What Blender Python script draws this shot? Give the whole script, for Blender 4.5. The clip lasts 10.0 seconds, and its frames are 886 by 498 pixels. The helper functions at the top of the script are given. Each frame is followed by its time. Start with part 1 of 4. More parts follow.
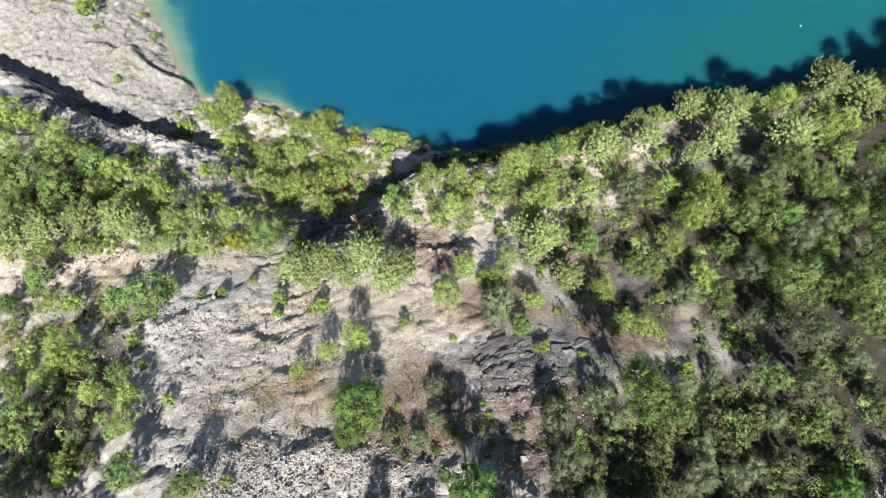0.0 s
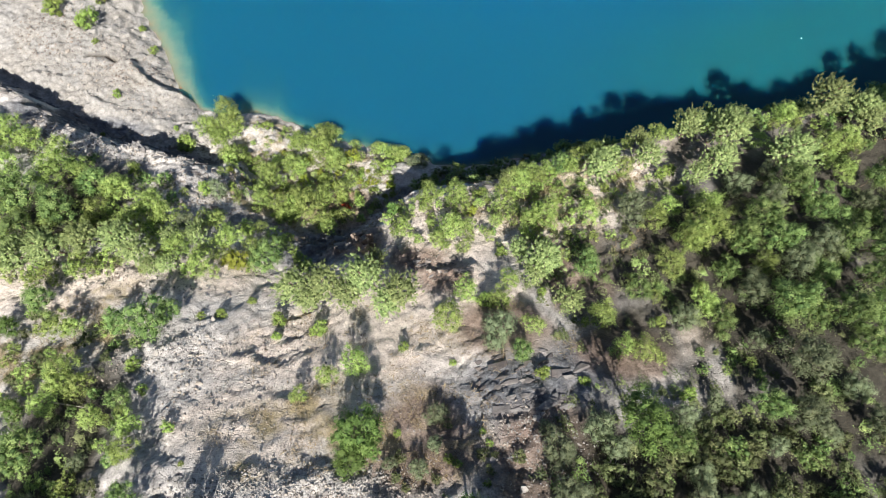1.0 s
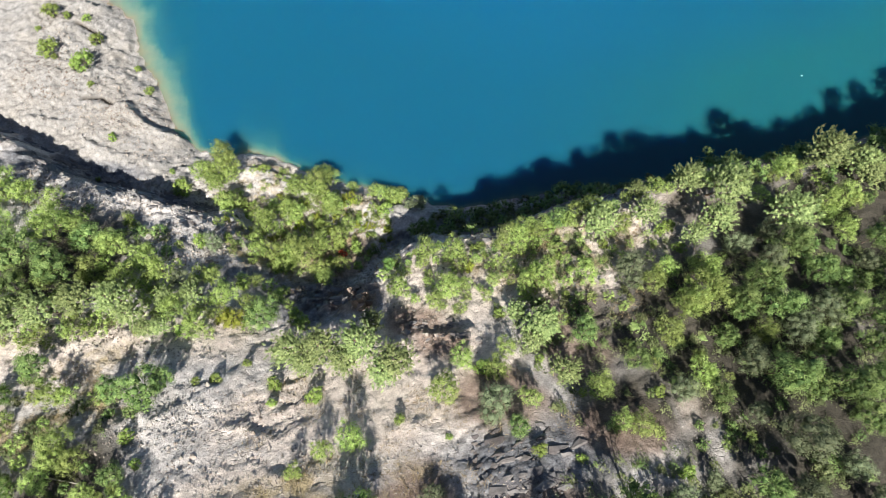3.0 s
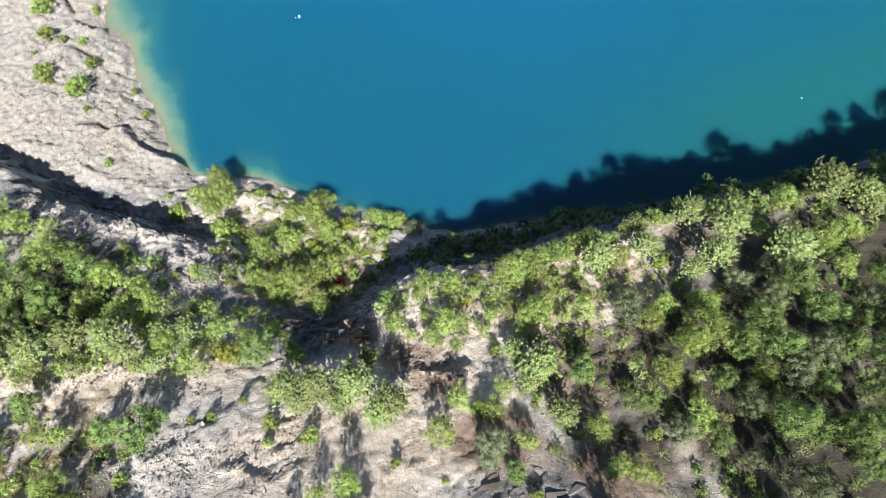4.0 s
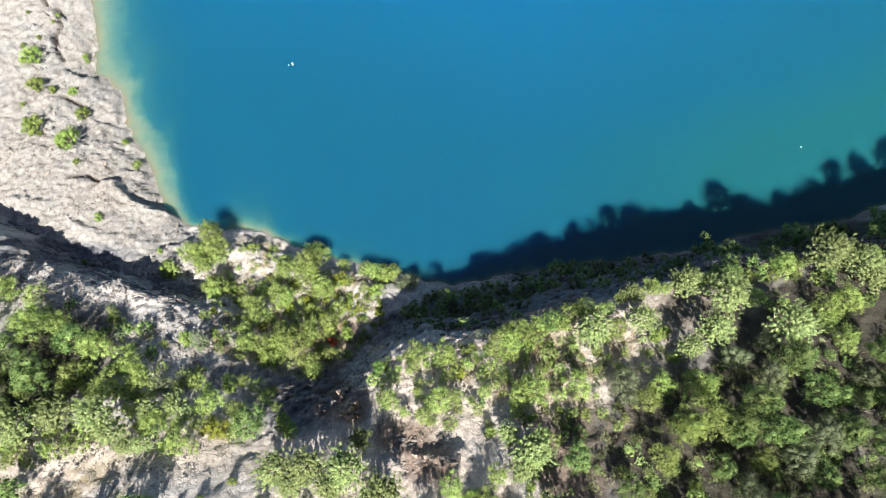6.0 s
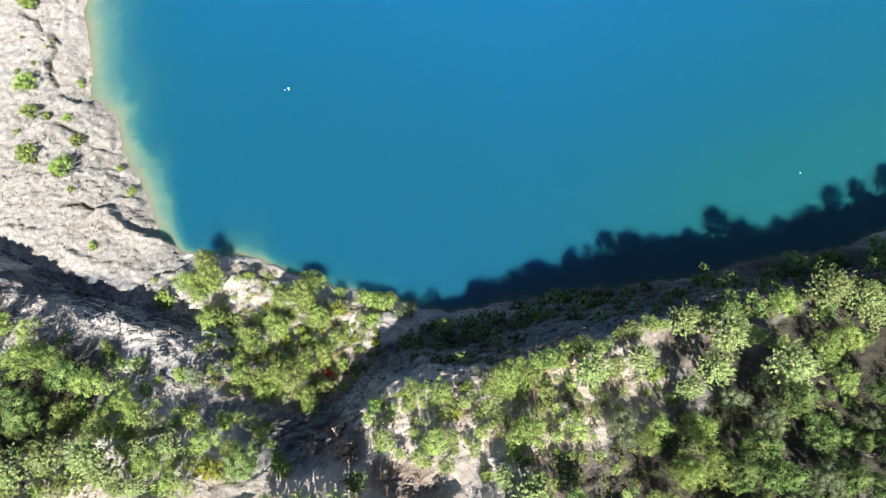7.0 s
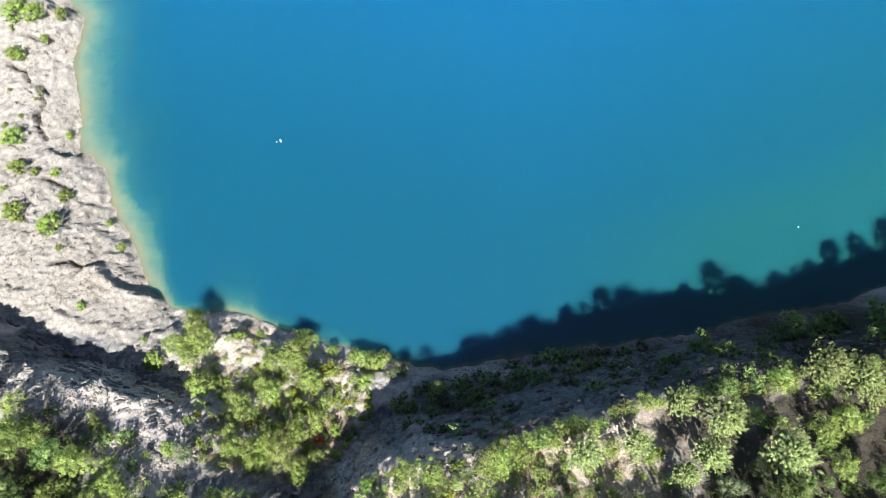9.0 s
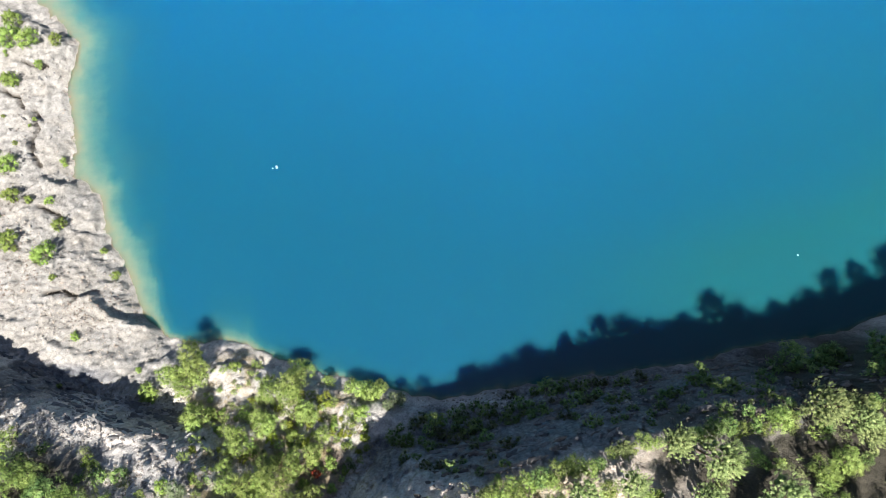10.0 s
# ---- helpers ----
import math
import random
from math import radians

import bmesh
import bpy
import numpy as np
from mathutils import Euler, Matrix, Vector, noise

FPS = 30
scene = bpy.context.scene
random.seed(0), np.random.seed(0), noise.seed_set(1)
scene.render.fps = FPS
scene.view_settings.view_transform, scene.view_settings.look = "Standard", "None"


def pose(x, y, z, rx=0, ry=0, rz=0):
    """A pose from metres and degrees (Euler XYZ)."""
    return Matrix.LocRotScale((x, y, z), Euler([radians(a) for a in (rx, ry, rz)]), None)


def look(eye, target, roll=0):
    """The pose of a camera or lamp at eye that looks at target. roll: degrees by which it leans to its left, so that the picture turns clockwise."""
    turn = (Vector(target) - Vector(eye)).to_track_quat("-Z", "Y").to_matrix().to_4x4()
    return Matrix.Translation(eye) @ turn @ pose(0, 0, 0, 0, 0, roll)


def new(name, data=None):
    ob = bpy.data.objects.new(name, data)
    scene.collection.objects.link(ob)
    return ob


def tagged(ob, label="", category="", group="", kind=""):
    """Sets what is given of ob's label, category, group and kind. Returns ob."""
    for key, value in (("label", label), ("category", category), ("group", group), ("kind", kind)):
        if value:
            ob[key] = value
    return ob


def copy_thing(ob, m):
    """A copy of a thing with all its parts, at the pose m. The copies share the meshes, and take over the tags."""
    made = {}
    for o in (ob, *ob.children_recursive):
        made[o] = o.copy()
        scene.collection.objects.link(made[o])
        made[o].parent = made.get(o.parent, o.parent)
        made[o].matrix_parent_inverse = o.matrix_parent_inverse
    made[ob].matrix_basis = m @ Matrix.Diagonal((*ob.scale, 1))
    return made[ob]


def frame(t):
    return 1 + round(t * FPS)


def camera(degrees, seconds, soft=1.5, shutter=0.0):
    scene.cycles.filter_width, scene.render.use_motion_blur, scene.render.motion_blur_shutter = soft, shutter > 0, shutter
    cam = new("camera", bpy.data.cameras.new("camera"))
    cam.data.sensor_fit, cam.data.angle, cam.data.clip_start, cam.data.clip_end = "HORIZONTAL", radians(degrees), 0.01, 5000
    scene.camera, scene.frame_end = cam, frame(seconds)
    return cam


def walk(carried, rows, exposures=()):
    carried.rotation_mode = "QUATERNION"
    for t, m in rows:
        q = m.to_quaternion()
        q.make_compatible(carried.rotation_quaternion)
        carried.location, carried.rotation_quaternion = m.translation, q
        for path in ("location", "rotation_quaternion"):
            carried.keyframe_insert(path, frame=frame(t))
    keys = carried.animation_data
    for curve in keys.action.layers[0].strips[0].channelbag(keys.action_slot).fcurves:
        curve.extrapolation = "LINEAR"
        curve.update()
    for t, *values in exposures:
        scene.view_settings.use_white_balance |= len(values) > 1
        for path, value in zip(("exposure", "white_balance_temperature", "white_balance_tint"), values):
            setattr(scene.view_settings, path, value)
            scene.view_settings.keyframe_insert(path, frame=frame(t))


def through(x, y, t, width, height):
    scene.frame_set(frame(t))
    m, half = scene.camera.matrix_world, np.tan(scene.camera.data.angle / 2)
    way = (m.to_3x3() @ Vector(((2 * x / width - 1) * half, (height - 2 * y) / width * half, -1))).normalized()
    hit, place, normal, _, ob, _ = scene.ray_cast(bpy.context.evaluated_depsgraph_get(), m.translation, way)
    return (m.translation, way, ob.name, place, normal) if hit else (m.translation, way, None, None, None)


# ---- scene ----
cam = camera(62.2, 10.0, soft=0.45)
METRES, EYE, TILT, LEAN, TURN = 32.0, 93.1, -81.0, 0.0, 0.0
ROWS = [
    (0.0, 0.0, 0.0, 0.0, 0.0, 0.0, -0.0),
    (0.5, 0.0001, 0.0025, 0.0249, 0.01, -0.01, 0.04),
    (1.0, 0.0019, 0.0059, 0.0564, 0.06, 0.0, 0.08),
    (1.5, 0.0038, 0.0099, 0.0937, 0.08, -0.02, 0.13),
    (2.0, 0.007, 0.0147, 0.1348, 0.12, -0.03, 0.17),
    (2.5, 0.0106, 0.0201, 0.1789, 0.14, -0.03, 0.21),
    (4.0, 0.0252, 0.041, 0.3278, 0.19, -0.12, 0.3),
    (4.5, 0.0297, 0.0494, 0.3784, 0.18, -0.12, 0.31),
    (5.0, 0.0343, 0.0588, 0.4306, 0.17, -0.12, 0.33),
    (5.5, 0.0391, 0.0686, 0.4848, 0.16, -0.16, 0.34),
    (7.0, 0.0521, 0.0988, 0.6473, 0.07, -0.16, 0.37),
    (7.5, 0.056, 0.1085, 0.7022, 0.02, -0.15, 0.37),
    (8.0, 0.0608, 0.1181, 0.7581, -0.01, -0.16, 0.36),
    (8.5, 0.0647, 0.1276, 0.8138, -0.06, -0.16, 0.35),
    (9.0, 0.0706, 0.1379, 0.8715, -0.07, -0.2, 0.35),
    (9.5, 0.0756, 0.1489, 0.9285, -0.09, -0.24, 0.35),
    (10.0, 0.0781, 0.1593, 0.9836, -0.16, -0.22, 0.32),
]
walk(cam, [(t, pose(0, 0, EYE, TILT, LEAN, TURN) @ pose(METRES * x, METRES * y, METRES * z, 90 + pitch, roll, yaw)) for t, x, y, z, yaw, pitch, roll in ROWS],
     exposures=[(0.0, 1.09), (3.0, 1.15), (6.0, 1.31), (10.0, 1.37)])


# ---------------------------------------------------------------- daylight
world = bpy.data.worlds.new("sky")
scene.world = world
world.use_nodes = True
wn = world.node_tree
sky = wn.nodes.new("ShaderNodeTexSky")
sky.sky_type, sky.sun_disc = "NISHITA", False
sky.sun_elevation, sky.sun_rotation, sky.ozone_density = radians(65.7), radians(173), 4.0
wn.links.new(sky.outputs[0], wn.nodes["Background"].inputs[0])
wn.nodes["Background"].inputs[1].default_value = 0.037
sun = new("sun", bpy.data.lights.new("sun", "SUN"))
sun.data.energy, sun.data.angle, sun.data.color = 5.0, radians(0.53), (1.0, 0.948, 0.875)
sun.matrix_world = look((2.3, -22.4, 50.0), (0.0, 0.0, 0.0))


# ---------------------------------------------------------------- noise
LATTICES = {}


def lattice(seed, n=256):
    if seed not in LATTICES:
        LATTICES[seed] = np.random.RandomState(seed).rand(n, n)
    return LATTICES[seed]


def vnoise(x, y, size, seed):
    """Smooth value noise, -1 to 1, with cells of that size in metres."""
    g = lattice(seed)
    u, v = x / size + 71.3, y / size + 37.9
    i, j = np.floor(u).astype(int), np.floor(v).astype(int)
    fu, fv = u - i, v - j
    fu, fv = fu * fu * (3 - 2 * fu), fv * fv * (3 - 2 * fv)
    a, b = g[i % 256, j % 256], g[(i + 1) % 256, j % 256]
    c, d = g[i % 256, (j + 1) % 256], g[(i + 1) % 256, (j + 1) % 256]
    return 2 * ((a * (1 - fu) + b * fu) * (1 - fv) + (c * (1 - fu) + d * fu) * fv) - 1


def fbm(x, y, size, seed, octaves=4):
    s, amp = 0 * x, 0.55
    for k in range(octaves):
        ang = 0.6 + 0.9 * k
        xr, yr = x * math.cos(ang) - y * math.sin(ang), x * math.sin(ang) + y * math.cos(ang)
        s = s + amp * vnoise(xr, yr, size / 2 ** k, seed + k)
        amp *= 0.52
    return s


def blocks(x, y, size, seed, stretch=1.6, ang=0.35):
    """Broken rock: each cell a slab with its own height and tilt; returns height (-1..1), distance to its joint and the way to its middle."""
    g1, g2, g3 = lattice(seed), lattice(seed + 1), lattice(seed + 2)
    xr = (x * math.cos(ang) + y * math.sin(ang)) / (size * stretch) + 50
    yr = (-x * math.sin(ang) + y * math.cos(ang)) / size + 50
    i, j = np.floor(xr).astype(int), np.floor(yr).astype(int)
    best, second, h, ox, oy = 9 + 0 * x, 9 + 0 * x, 0 * x, 0 * x, 0 * x
    for di in (-1, 0, 1):
        for dj in (-1, 0, 1):
            a, b = (i + di) % 256, (j + dj) % 256
            dx, dy = i + di + g1[a, b] - xr, j + dj + g2[a, b] - yr
            d = np.hypot(dx, dy)
            r = g3[a, b]
            val = 2 * r - 1 + 1.2 * dx * (g1[b, a] - 0.5) + 1.4 * dy * (g2[b, a] - 0.3)
            near = d < best
            second = np.where(near, best, np.minimum(second, d))
            h = np.where(near, val, h)
            ox, oy = np.where(near, dx, ox), np.where(near, dy, oy)
            best = np.where(near, d, best)
    ox, oy = ox * size * stretch, oy * size
    return h, second - best, ox * math.cos(ang) - oy * math.sin(ang), ox * math.sin(ang) + oy * math.cos(ang)


def smooth(a, b, v):
    t = np.clip((v - a) / (b - a), 0, 1)
    return t * t * (3 - 2 * t)


# ---------------------------------------------------------------- lie of the land (the lake's surface is z = 0)
SHORE = [(-80, 130), (-62, 100), (-52.3, 80.6), (-49.4, 78.2), (-46.0, 74.2), (-46.6, 69), (-46.2, 62.7), (-44.9, 56), (-41.6, 53.4), (-40.3, 48.2),
         (-37.3, 43), (-35, 38), (-31.6, 35.2), (-26, 34.6), (-22.3, 34.2), (-18.7, 32.7), (-11.5, 30.6), (-3.7, 28.6), (2.4, 27.4), (10.5, 28.6),
         (17.6, 29.7), (24.8, 30.7), (31.9, 31.2), (39.3, 33.2), (46.6, 34.4), (54, 35.6), (66, 40), (90, 60), (120, 130)]
# the brow of the rock wall: x, y, height
BROW = [(-90, 54, 15), (-62, 37.5, 15), (-50, 32.2, 15.5), (-45, 29.9, 15.4), (-40, 27.5, 14.6), (-33, 25.3, 14.6), (-28, 24.1, 15), (-23.5, 22.4, 15.9), (-21, 18.6, 17.6), (-18, 13.8, 19.6), (-15, 12.4, 20.6),
        (-12, 12.0, 21.4), (-10, 12.6, 21.7), (-7.5, 14.8, 21.6), (-5, 17.8, 20.6), (-3, 19.6, 20.3), (3.6, 20.0, 20.6), (11, 22.0, 20.8), (21, 25.4, 21.2), (34, 27.6, 20.6),
        (42, 28.6, 19.8), (48, 29.6, 18.8), (55, 33, 18), (90, 48, 17)]
# height of the slope at y = -6
TOP = [(-90, 33), (-62, 35), (-35, 39.5), (-25, 41.5), (-18, 43.8), (-10, 45), (0, 44.5), (6, 46.3), (18, 43.5), (40, 43), (90, 41)]
# rock steps: start and end, drop on the left of the way from one to the other, run-out behind
LEDGES_WEST = [(-40.5, 40.4, -37.9, 38.6, 2.2, 2.0),
               (-37.9, 38.6, -32.9, 36.1, 2.7, 2.0),
               (-43.2, 34.4, -40.3, 33.8, 0.8, 1.5),
               (-50.2, 37.5, -46.3, 36.4, 1.4, 2.0),
               (-40.3, 33.8, -34.5, 32.2, 0.6, 1.5),
               (-49.5, 59.8, -48.1, 57.1, 1.2, 1.5),
               (-47.9, 55.5, -44.2, 54.0, 1.7, 2.0),
               (-51.5, 76.5, -48.6, 74.4, 1.4, 2.0),
               (-48.6, 74.4, -46.0, 73.9, 1.5, 2.0),
               (-50.1, 63.9, -49.2, 61.9, 0.9, 1.2)]
LEDGES_SLOPE = [(-4.1, 3.0, -1.0, 3.3, 1.2, 2.0),
                (1.5, 3.7, 3.0, 3.9, 1.0, 1.6),
                (-1.8, 10.3, 2.9, 9.9, 2.4, 2.2),
                (-14.6, -4.9, -6.4, -5.3, 0.9, 2.0),
                (-11.4, -1.7, -7.6, -1.9, 0.9, 2.0),
                (-9.8, -0.7, -7.9, -0.6, 0.7, 1.5),
                (-27.8, 1.9, -24.6, 3.4, 2.2, 2.5),
                (-24.6, 3.4, -20.7, 4.4, 1.3, 2.5),
                (-20.7, 4.4, -18.0, 6.8, 1.4, 2.5),
                (-18.0, 6.8, -16.5, 8.5, 1.0, 2.0)]
LEDGES_LOW = [(3.2, -2.0, 5.7, -1.7, 0.9, 2.0),
              (6.2, -1.7, 9.6, -1.0, 0.9, 2.0),
              (3.1, -0.1, 5.1, 1.7, 1.2, 1.6),
              (-6.0, -5.5, -3.0, -6.0, 0.9, 2.0),
              (-19.2, -0.1, -19.6, 2.3, 0.6, 1.2),
              (-10.1, 13.4, -7.2, 13.8, 1.5, 1.6),
              (-12.8, -3.4, -10.3, -3.0, 0.4, 1.2),
              (-36.0, 11.0, -29.9, 10.4, 0.9, 2.0),
              (4.6, 8.4, 7.3, 9.1, 0.8, 2.0),
              (-12.6, 14.0, -9.1, 11.8, 1.0, 1.6)]
# open cracks in the slabs of the west bench
CRACKS = [[(-49.8, 64.2), (-49.1, 61.9), (-49.6, 60.2), (-49.1, 58.1), (-48.3, 56.9)], [(-53.4, 66.6), (-51.8, 65.9), (-51.0, 64.6)], [(-47.0, 51.2), (-45.1, 50.4), (-44.2, 48.9)],
          [(-44.5, 40.2), (-42.9, 40.6), (-41.2, 39.9)], [(-51.5, 70.9), (-50.4, 70.2), (-49.0, 70.6)]]


def seg(x, y, x0, y0, x1, y1):
    """Distance along (0..1) and signed distance to the left of a line."""
    dx, dy = x1 - x0, y1 - y0
    n = math.hypot(dx, dy)
    u = ((x - x0) * dx + (y - y0) * dy) / n
    return u / n, ((y - y0) * dx - (x - x0) * dy) / n, n


def shore_distance(x, y):
    """Metres from the shoreline, positive on land."""
    best, inside = 1e9 + 0 * x, np.zeros(x.shape, bool)
    pts = SHORE + [(120, 500), (-80, 500)]
    for (x0, y0), (x1, y1) in zip(pts, pts[1:] + pts[:1]):
        dx, dy = x1 - x0, y1 - y0
        u = np.clip(((x - x0) * dx + (y - y0) * dy) / (dx * dx + dy * dy), 0, 1)
        best = np.minimum(best, np.hypot(x - x0 - u * dx, y - y0 - u * dy))
        cross = (y0 > y) != (y1 > y)
        if dy != 0:
            inside ^= cross & (x < x0 + (y - y0) / dy * dx)
    return np.where(inside, -best, best)


def along(table, x, col):
    return np.interp(x, [r[0] for r in table], [r[col] for r in table])


def base_land(x, y):
    """The large form of the land: height, how steep the wall is here (0..1) and metres from the shore."""
    wob = 1.1 * fbm(x, y, 7, 11, 3) + 0.16 * vnoise(x, y, 1.3, 15)
    sd = shore_distance(x + 0.5 * vnoise(x, y, 4, 21), y + 0.5 * vnoise(x, y, 3, 22)) + 0.25 * vnoise(x, y, 0.9, 23)
    yc, zc, zt = along(BROW, x, 1), along(BROW, x, 2), along(TOP, x, 1)
    f = np.clip((yc - y) / (yc + 6), 0, 3)
    upper = zc + (zt - zc) * np.where(f < 1, f, 1 + 0.8 * (f - 1) - 0.12 * (f - 1) ** 2)
    sp = np.maximum(sd, 0)
    bench = 8.4 * (1 - np.exp(-sp / 5.5)) * np.where(y > 44, np.clip(1 - (y - 44) / 40, 0.55, 1), 1)
    prom = 5.0 * smooth(-0.8, 4.0, sp) + 0.25 * np.clip(sp - 4.0, 0, 1.4) + 0.82 * np.maximum(sp - 5.4, 0)
    lower = 2.1 * np.minimum(sp, 2.2) + 0.9 * np.maximum(sp - 2.2, 0) + 0.9 * vnoise(x, y, 2.6, 29) * smooth(0.5, 2, sp)
    w1, w2 = smooth(-29.5, -25.0, x + 0.25 * (y - 30)), smooth(-3.6, -0.6, x - 0.35 * (y - 24))
    below = (bench * (1 - w1) + prom * w1) * (1 - w2) + lower * w2
    width = 1.7 + 2.9 * w1 * (1 - w2) + 1.9 * w2
    d = y - yc + wob * (0.75 + 0.5 * (1 - w2))
    fall = smooth(-0.2, 1, d / width)
    h = upper * (1 - fall) + np.minimum(below, upper) * fall
    for x0, y0, x1, y1, drop, run in LEDGES_WEST + LEDGES_SLOPE + LEDGES_LOW:
        u, s, n = seg(x, y, x0, y0, x1, y1)
        s = s + 0.55 * vnoise(x, y, 1.7, 31) + 0.40 * vnoise(x, y, 0.6, 32)
        ends = smooth(-0.12, 0.12, u) * smooth(1.12, 0.88, u)
        h = h + (drop if x0 < -28 else 0.6 * drop) * ends * smooth(0.22, -0.22, s) * np.exp(-np.maximum(-s, 0) / (0.7 * run))
    # under water the bed falls away: a shelf on the west shore, deep elsewhere
    out = np.maximum(-sd, 0)
    west = np.clip(smooth(-29, -34, x) + 0.8 * smooth(5, 2, np.abs(x + 24)), 0, 1)
    reach = (2.5 + 1.7 * smooth(52, 60, y)) * (1 + 0.45 * vnoise(x, y, 5, 41) + 0.3 * vnoise(x, y, 1.8, 42))
    bed = -west * (0.26 * np.minimum(out, reach) + (0.9 - 0.3 * smooth(52, 60, y)) * np.maximum(out - reach, 0)) - (1 - west) * 2.6 * out - 0.01 * out ** 2
    return np.where(sd > 0, h, np.maximum(bed, -14)), np.clip(fall * (1 - fall) * 4, 0, 1), sd


def land(x, y, detail=True):
    """Height of the ground, with how rocky it is (0..1), the cracks between its blocks (0..1) and metres from the shore."""
    x, y = np.asarray(x, float), np.asarray(y, float)
    h, steep, sd = base_land(x, y)
    if not detail:
        return h
    scree = np.clip(0.55 + 1.3 * fbm(x, y, 6, 51, 3), 0, 1)
    rocky = np.clip(0.25 + 0.55 * scree + 0.8 * steep, 0, 1)
    big = np.clip(0.8 * steep + 0.75 * scree + 0.1 * (h < 9), 0, 1)
    bench = smooth(-27, -31, x) * smooth(10.5, 8.5, h)
    big, rocky = big * (1 - 0.4 * bench), rocky * (1 - 0.1 * bench)
    wx, wy = x + 0.45 * fbm(x, y, 1.4, 55, 3), y + 0.45 * fbm(x, y, 1.4, 58, 3)
    slabs = smooth(1.3, 0.7, np.hypot((x - 5.5) / 4.5, (y - 0.4) / 2.8))
    big = np.maximum(big, 0.6 * slabs)
    b1, e1, cx, cy = blocks(wx, wy, 1.6, 61)
    b2, e2, ex, ey = blocks(wx, wy, 0.62, 71, 1.4, 0.8)
    # blocks break the slope into treads and risers
    flat1, flat2 = base_land(x + cx, y + cy)[0], base_land(x + ex, y + ey)[0]
    shore = smooth(0.1, 1.0, sd)
    h = h + shore * (np.clip(0.5 * big * (flat1 - h), -0.8, 0.8) + np.clip(0.5 * rocky * (flat2 - h), -0.5, 0.5))
    h = h + smooth(-0.3, 0.6, sd) * ((0.5 - 0.36 * bench) * fbm(x, y, 5, 81, 3) + 0.26 * big * b1 + (0.15 * rocky + 0.16 * bench) * b2 + 0.15 * fbm(x, y, 0.9, 91, 3)
                                     - 0.22 * big * smooth(0.10, 0.0, e1) - (0.14 * rocky + 0.16 * bench) * smooth(0.16, 0.0, e2))
    # layers of rock stand out as narrow shelves in the wall
    q = h / 1.15 + 0.7 * fbm(x, y, 7, 161, 3)
    step = np.floor(q)
    h = h + 1.15 * 0.75 * steep * (step + smooth(0.45, 1.0, q - step) - q + 0.25)
    gap = 0 * x
    for line in CRACKS:
        for (x0, y0), (x1, y1) in zip(line, line[1:]):
            u, s, n = seg(x + 0.12 * vnoise(x, y, 0.7, 35), y + 0.12 * vnoise(x, y, 0.7, 36), x0, y0, x1, y1)
            away = np.hypot(s, np.maximum(np.abs(u - 0.5) - 0.5, 0) * n)
            gap = np.maximum(gap, smooth(0.30, 0.12, away))
    h = h - 1.1 * gap
    crack = 1.8 * gap + np.clip(big * smooth(0.07, 0.0, e1) + 0.6 * rocky * smooth(0.10, 0.0, e2), 0, 1)
    return h, rocky, crack, sd


# (land end)


def sheet(name, xs, ys, zfun):
    gx, gy = np.meshgrid(xs, ys)
    x, y = gx.ravel(), gy.ravel()
    out = zfun(x, y)
    nx, ny = len(xs), len(ys)
    k = (np.arange(ny - 1)[:, None] * nx + np.arange(nx - 1)[None, :]).ravel()
    quads = np.stack([k, k + 1, k + nx + 1, k + nx], 1)
    me = bpy.data.meshes.new(name)
    me.vertices.add(len(x))
    me.vertices.foreach_set("co", np.stack([x, y, out[0]], 1).ravel())
    me.loops.add(quads.size)
    me.loops.foreach_set("vertex_index", quads.ravel())
    me.polygons.add(len(quads))
    me.polygons.foreach_set("loop_start", np.arange(0, quads.size, 4))
    me.update(calc_edges=True)
    for key, values in out[1].items():
        me.attributes.new(key, "FLOAT", "POINT").data.foreach_set("value", np.asarray(values, float))
    return me


def spaced(*runs):
    """Grid lines: (from, to, step) in turn."""
    parts = [np.arange(a, b, s) for a, b, s in runs]
    return np.concatenate(parts + [np.array([runs[-1][1]], float)])


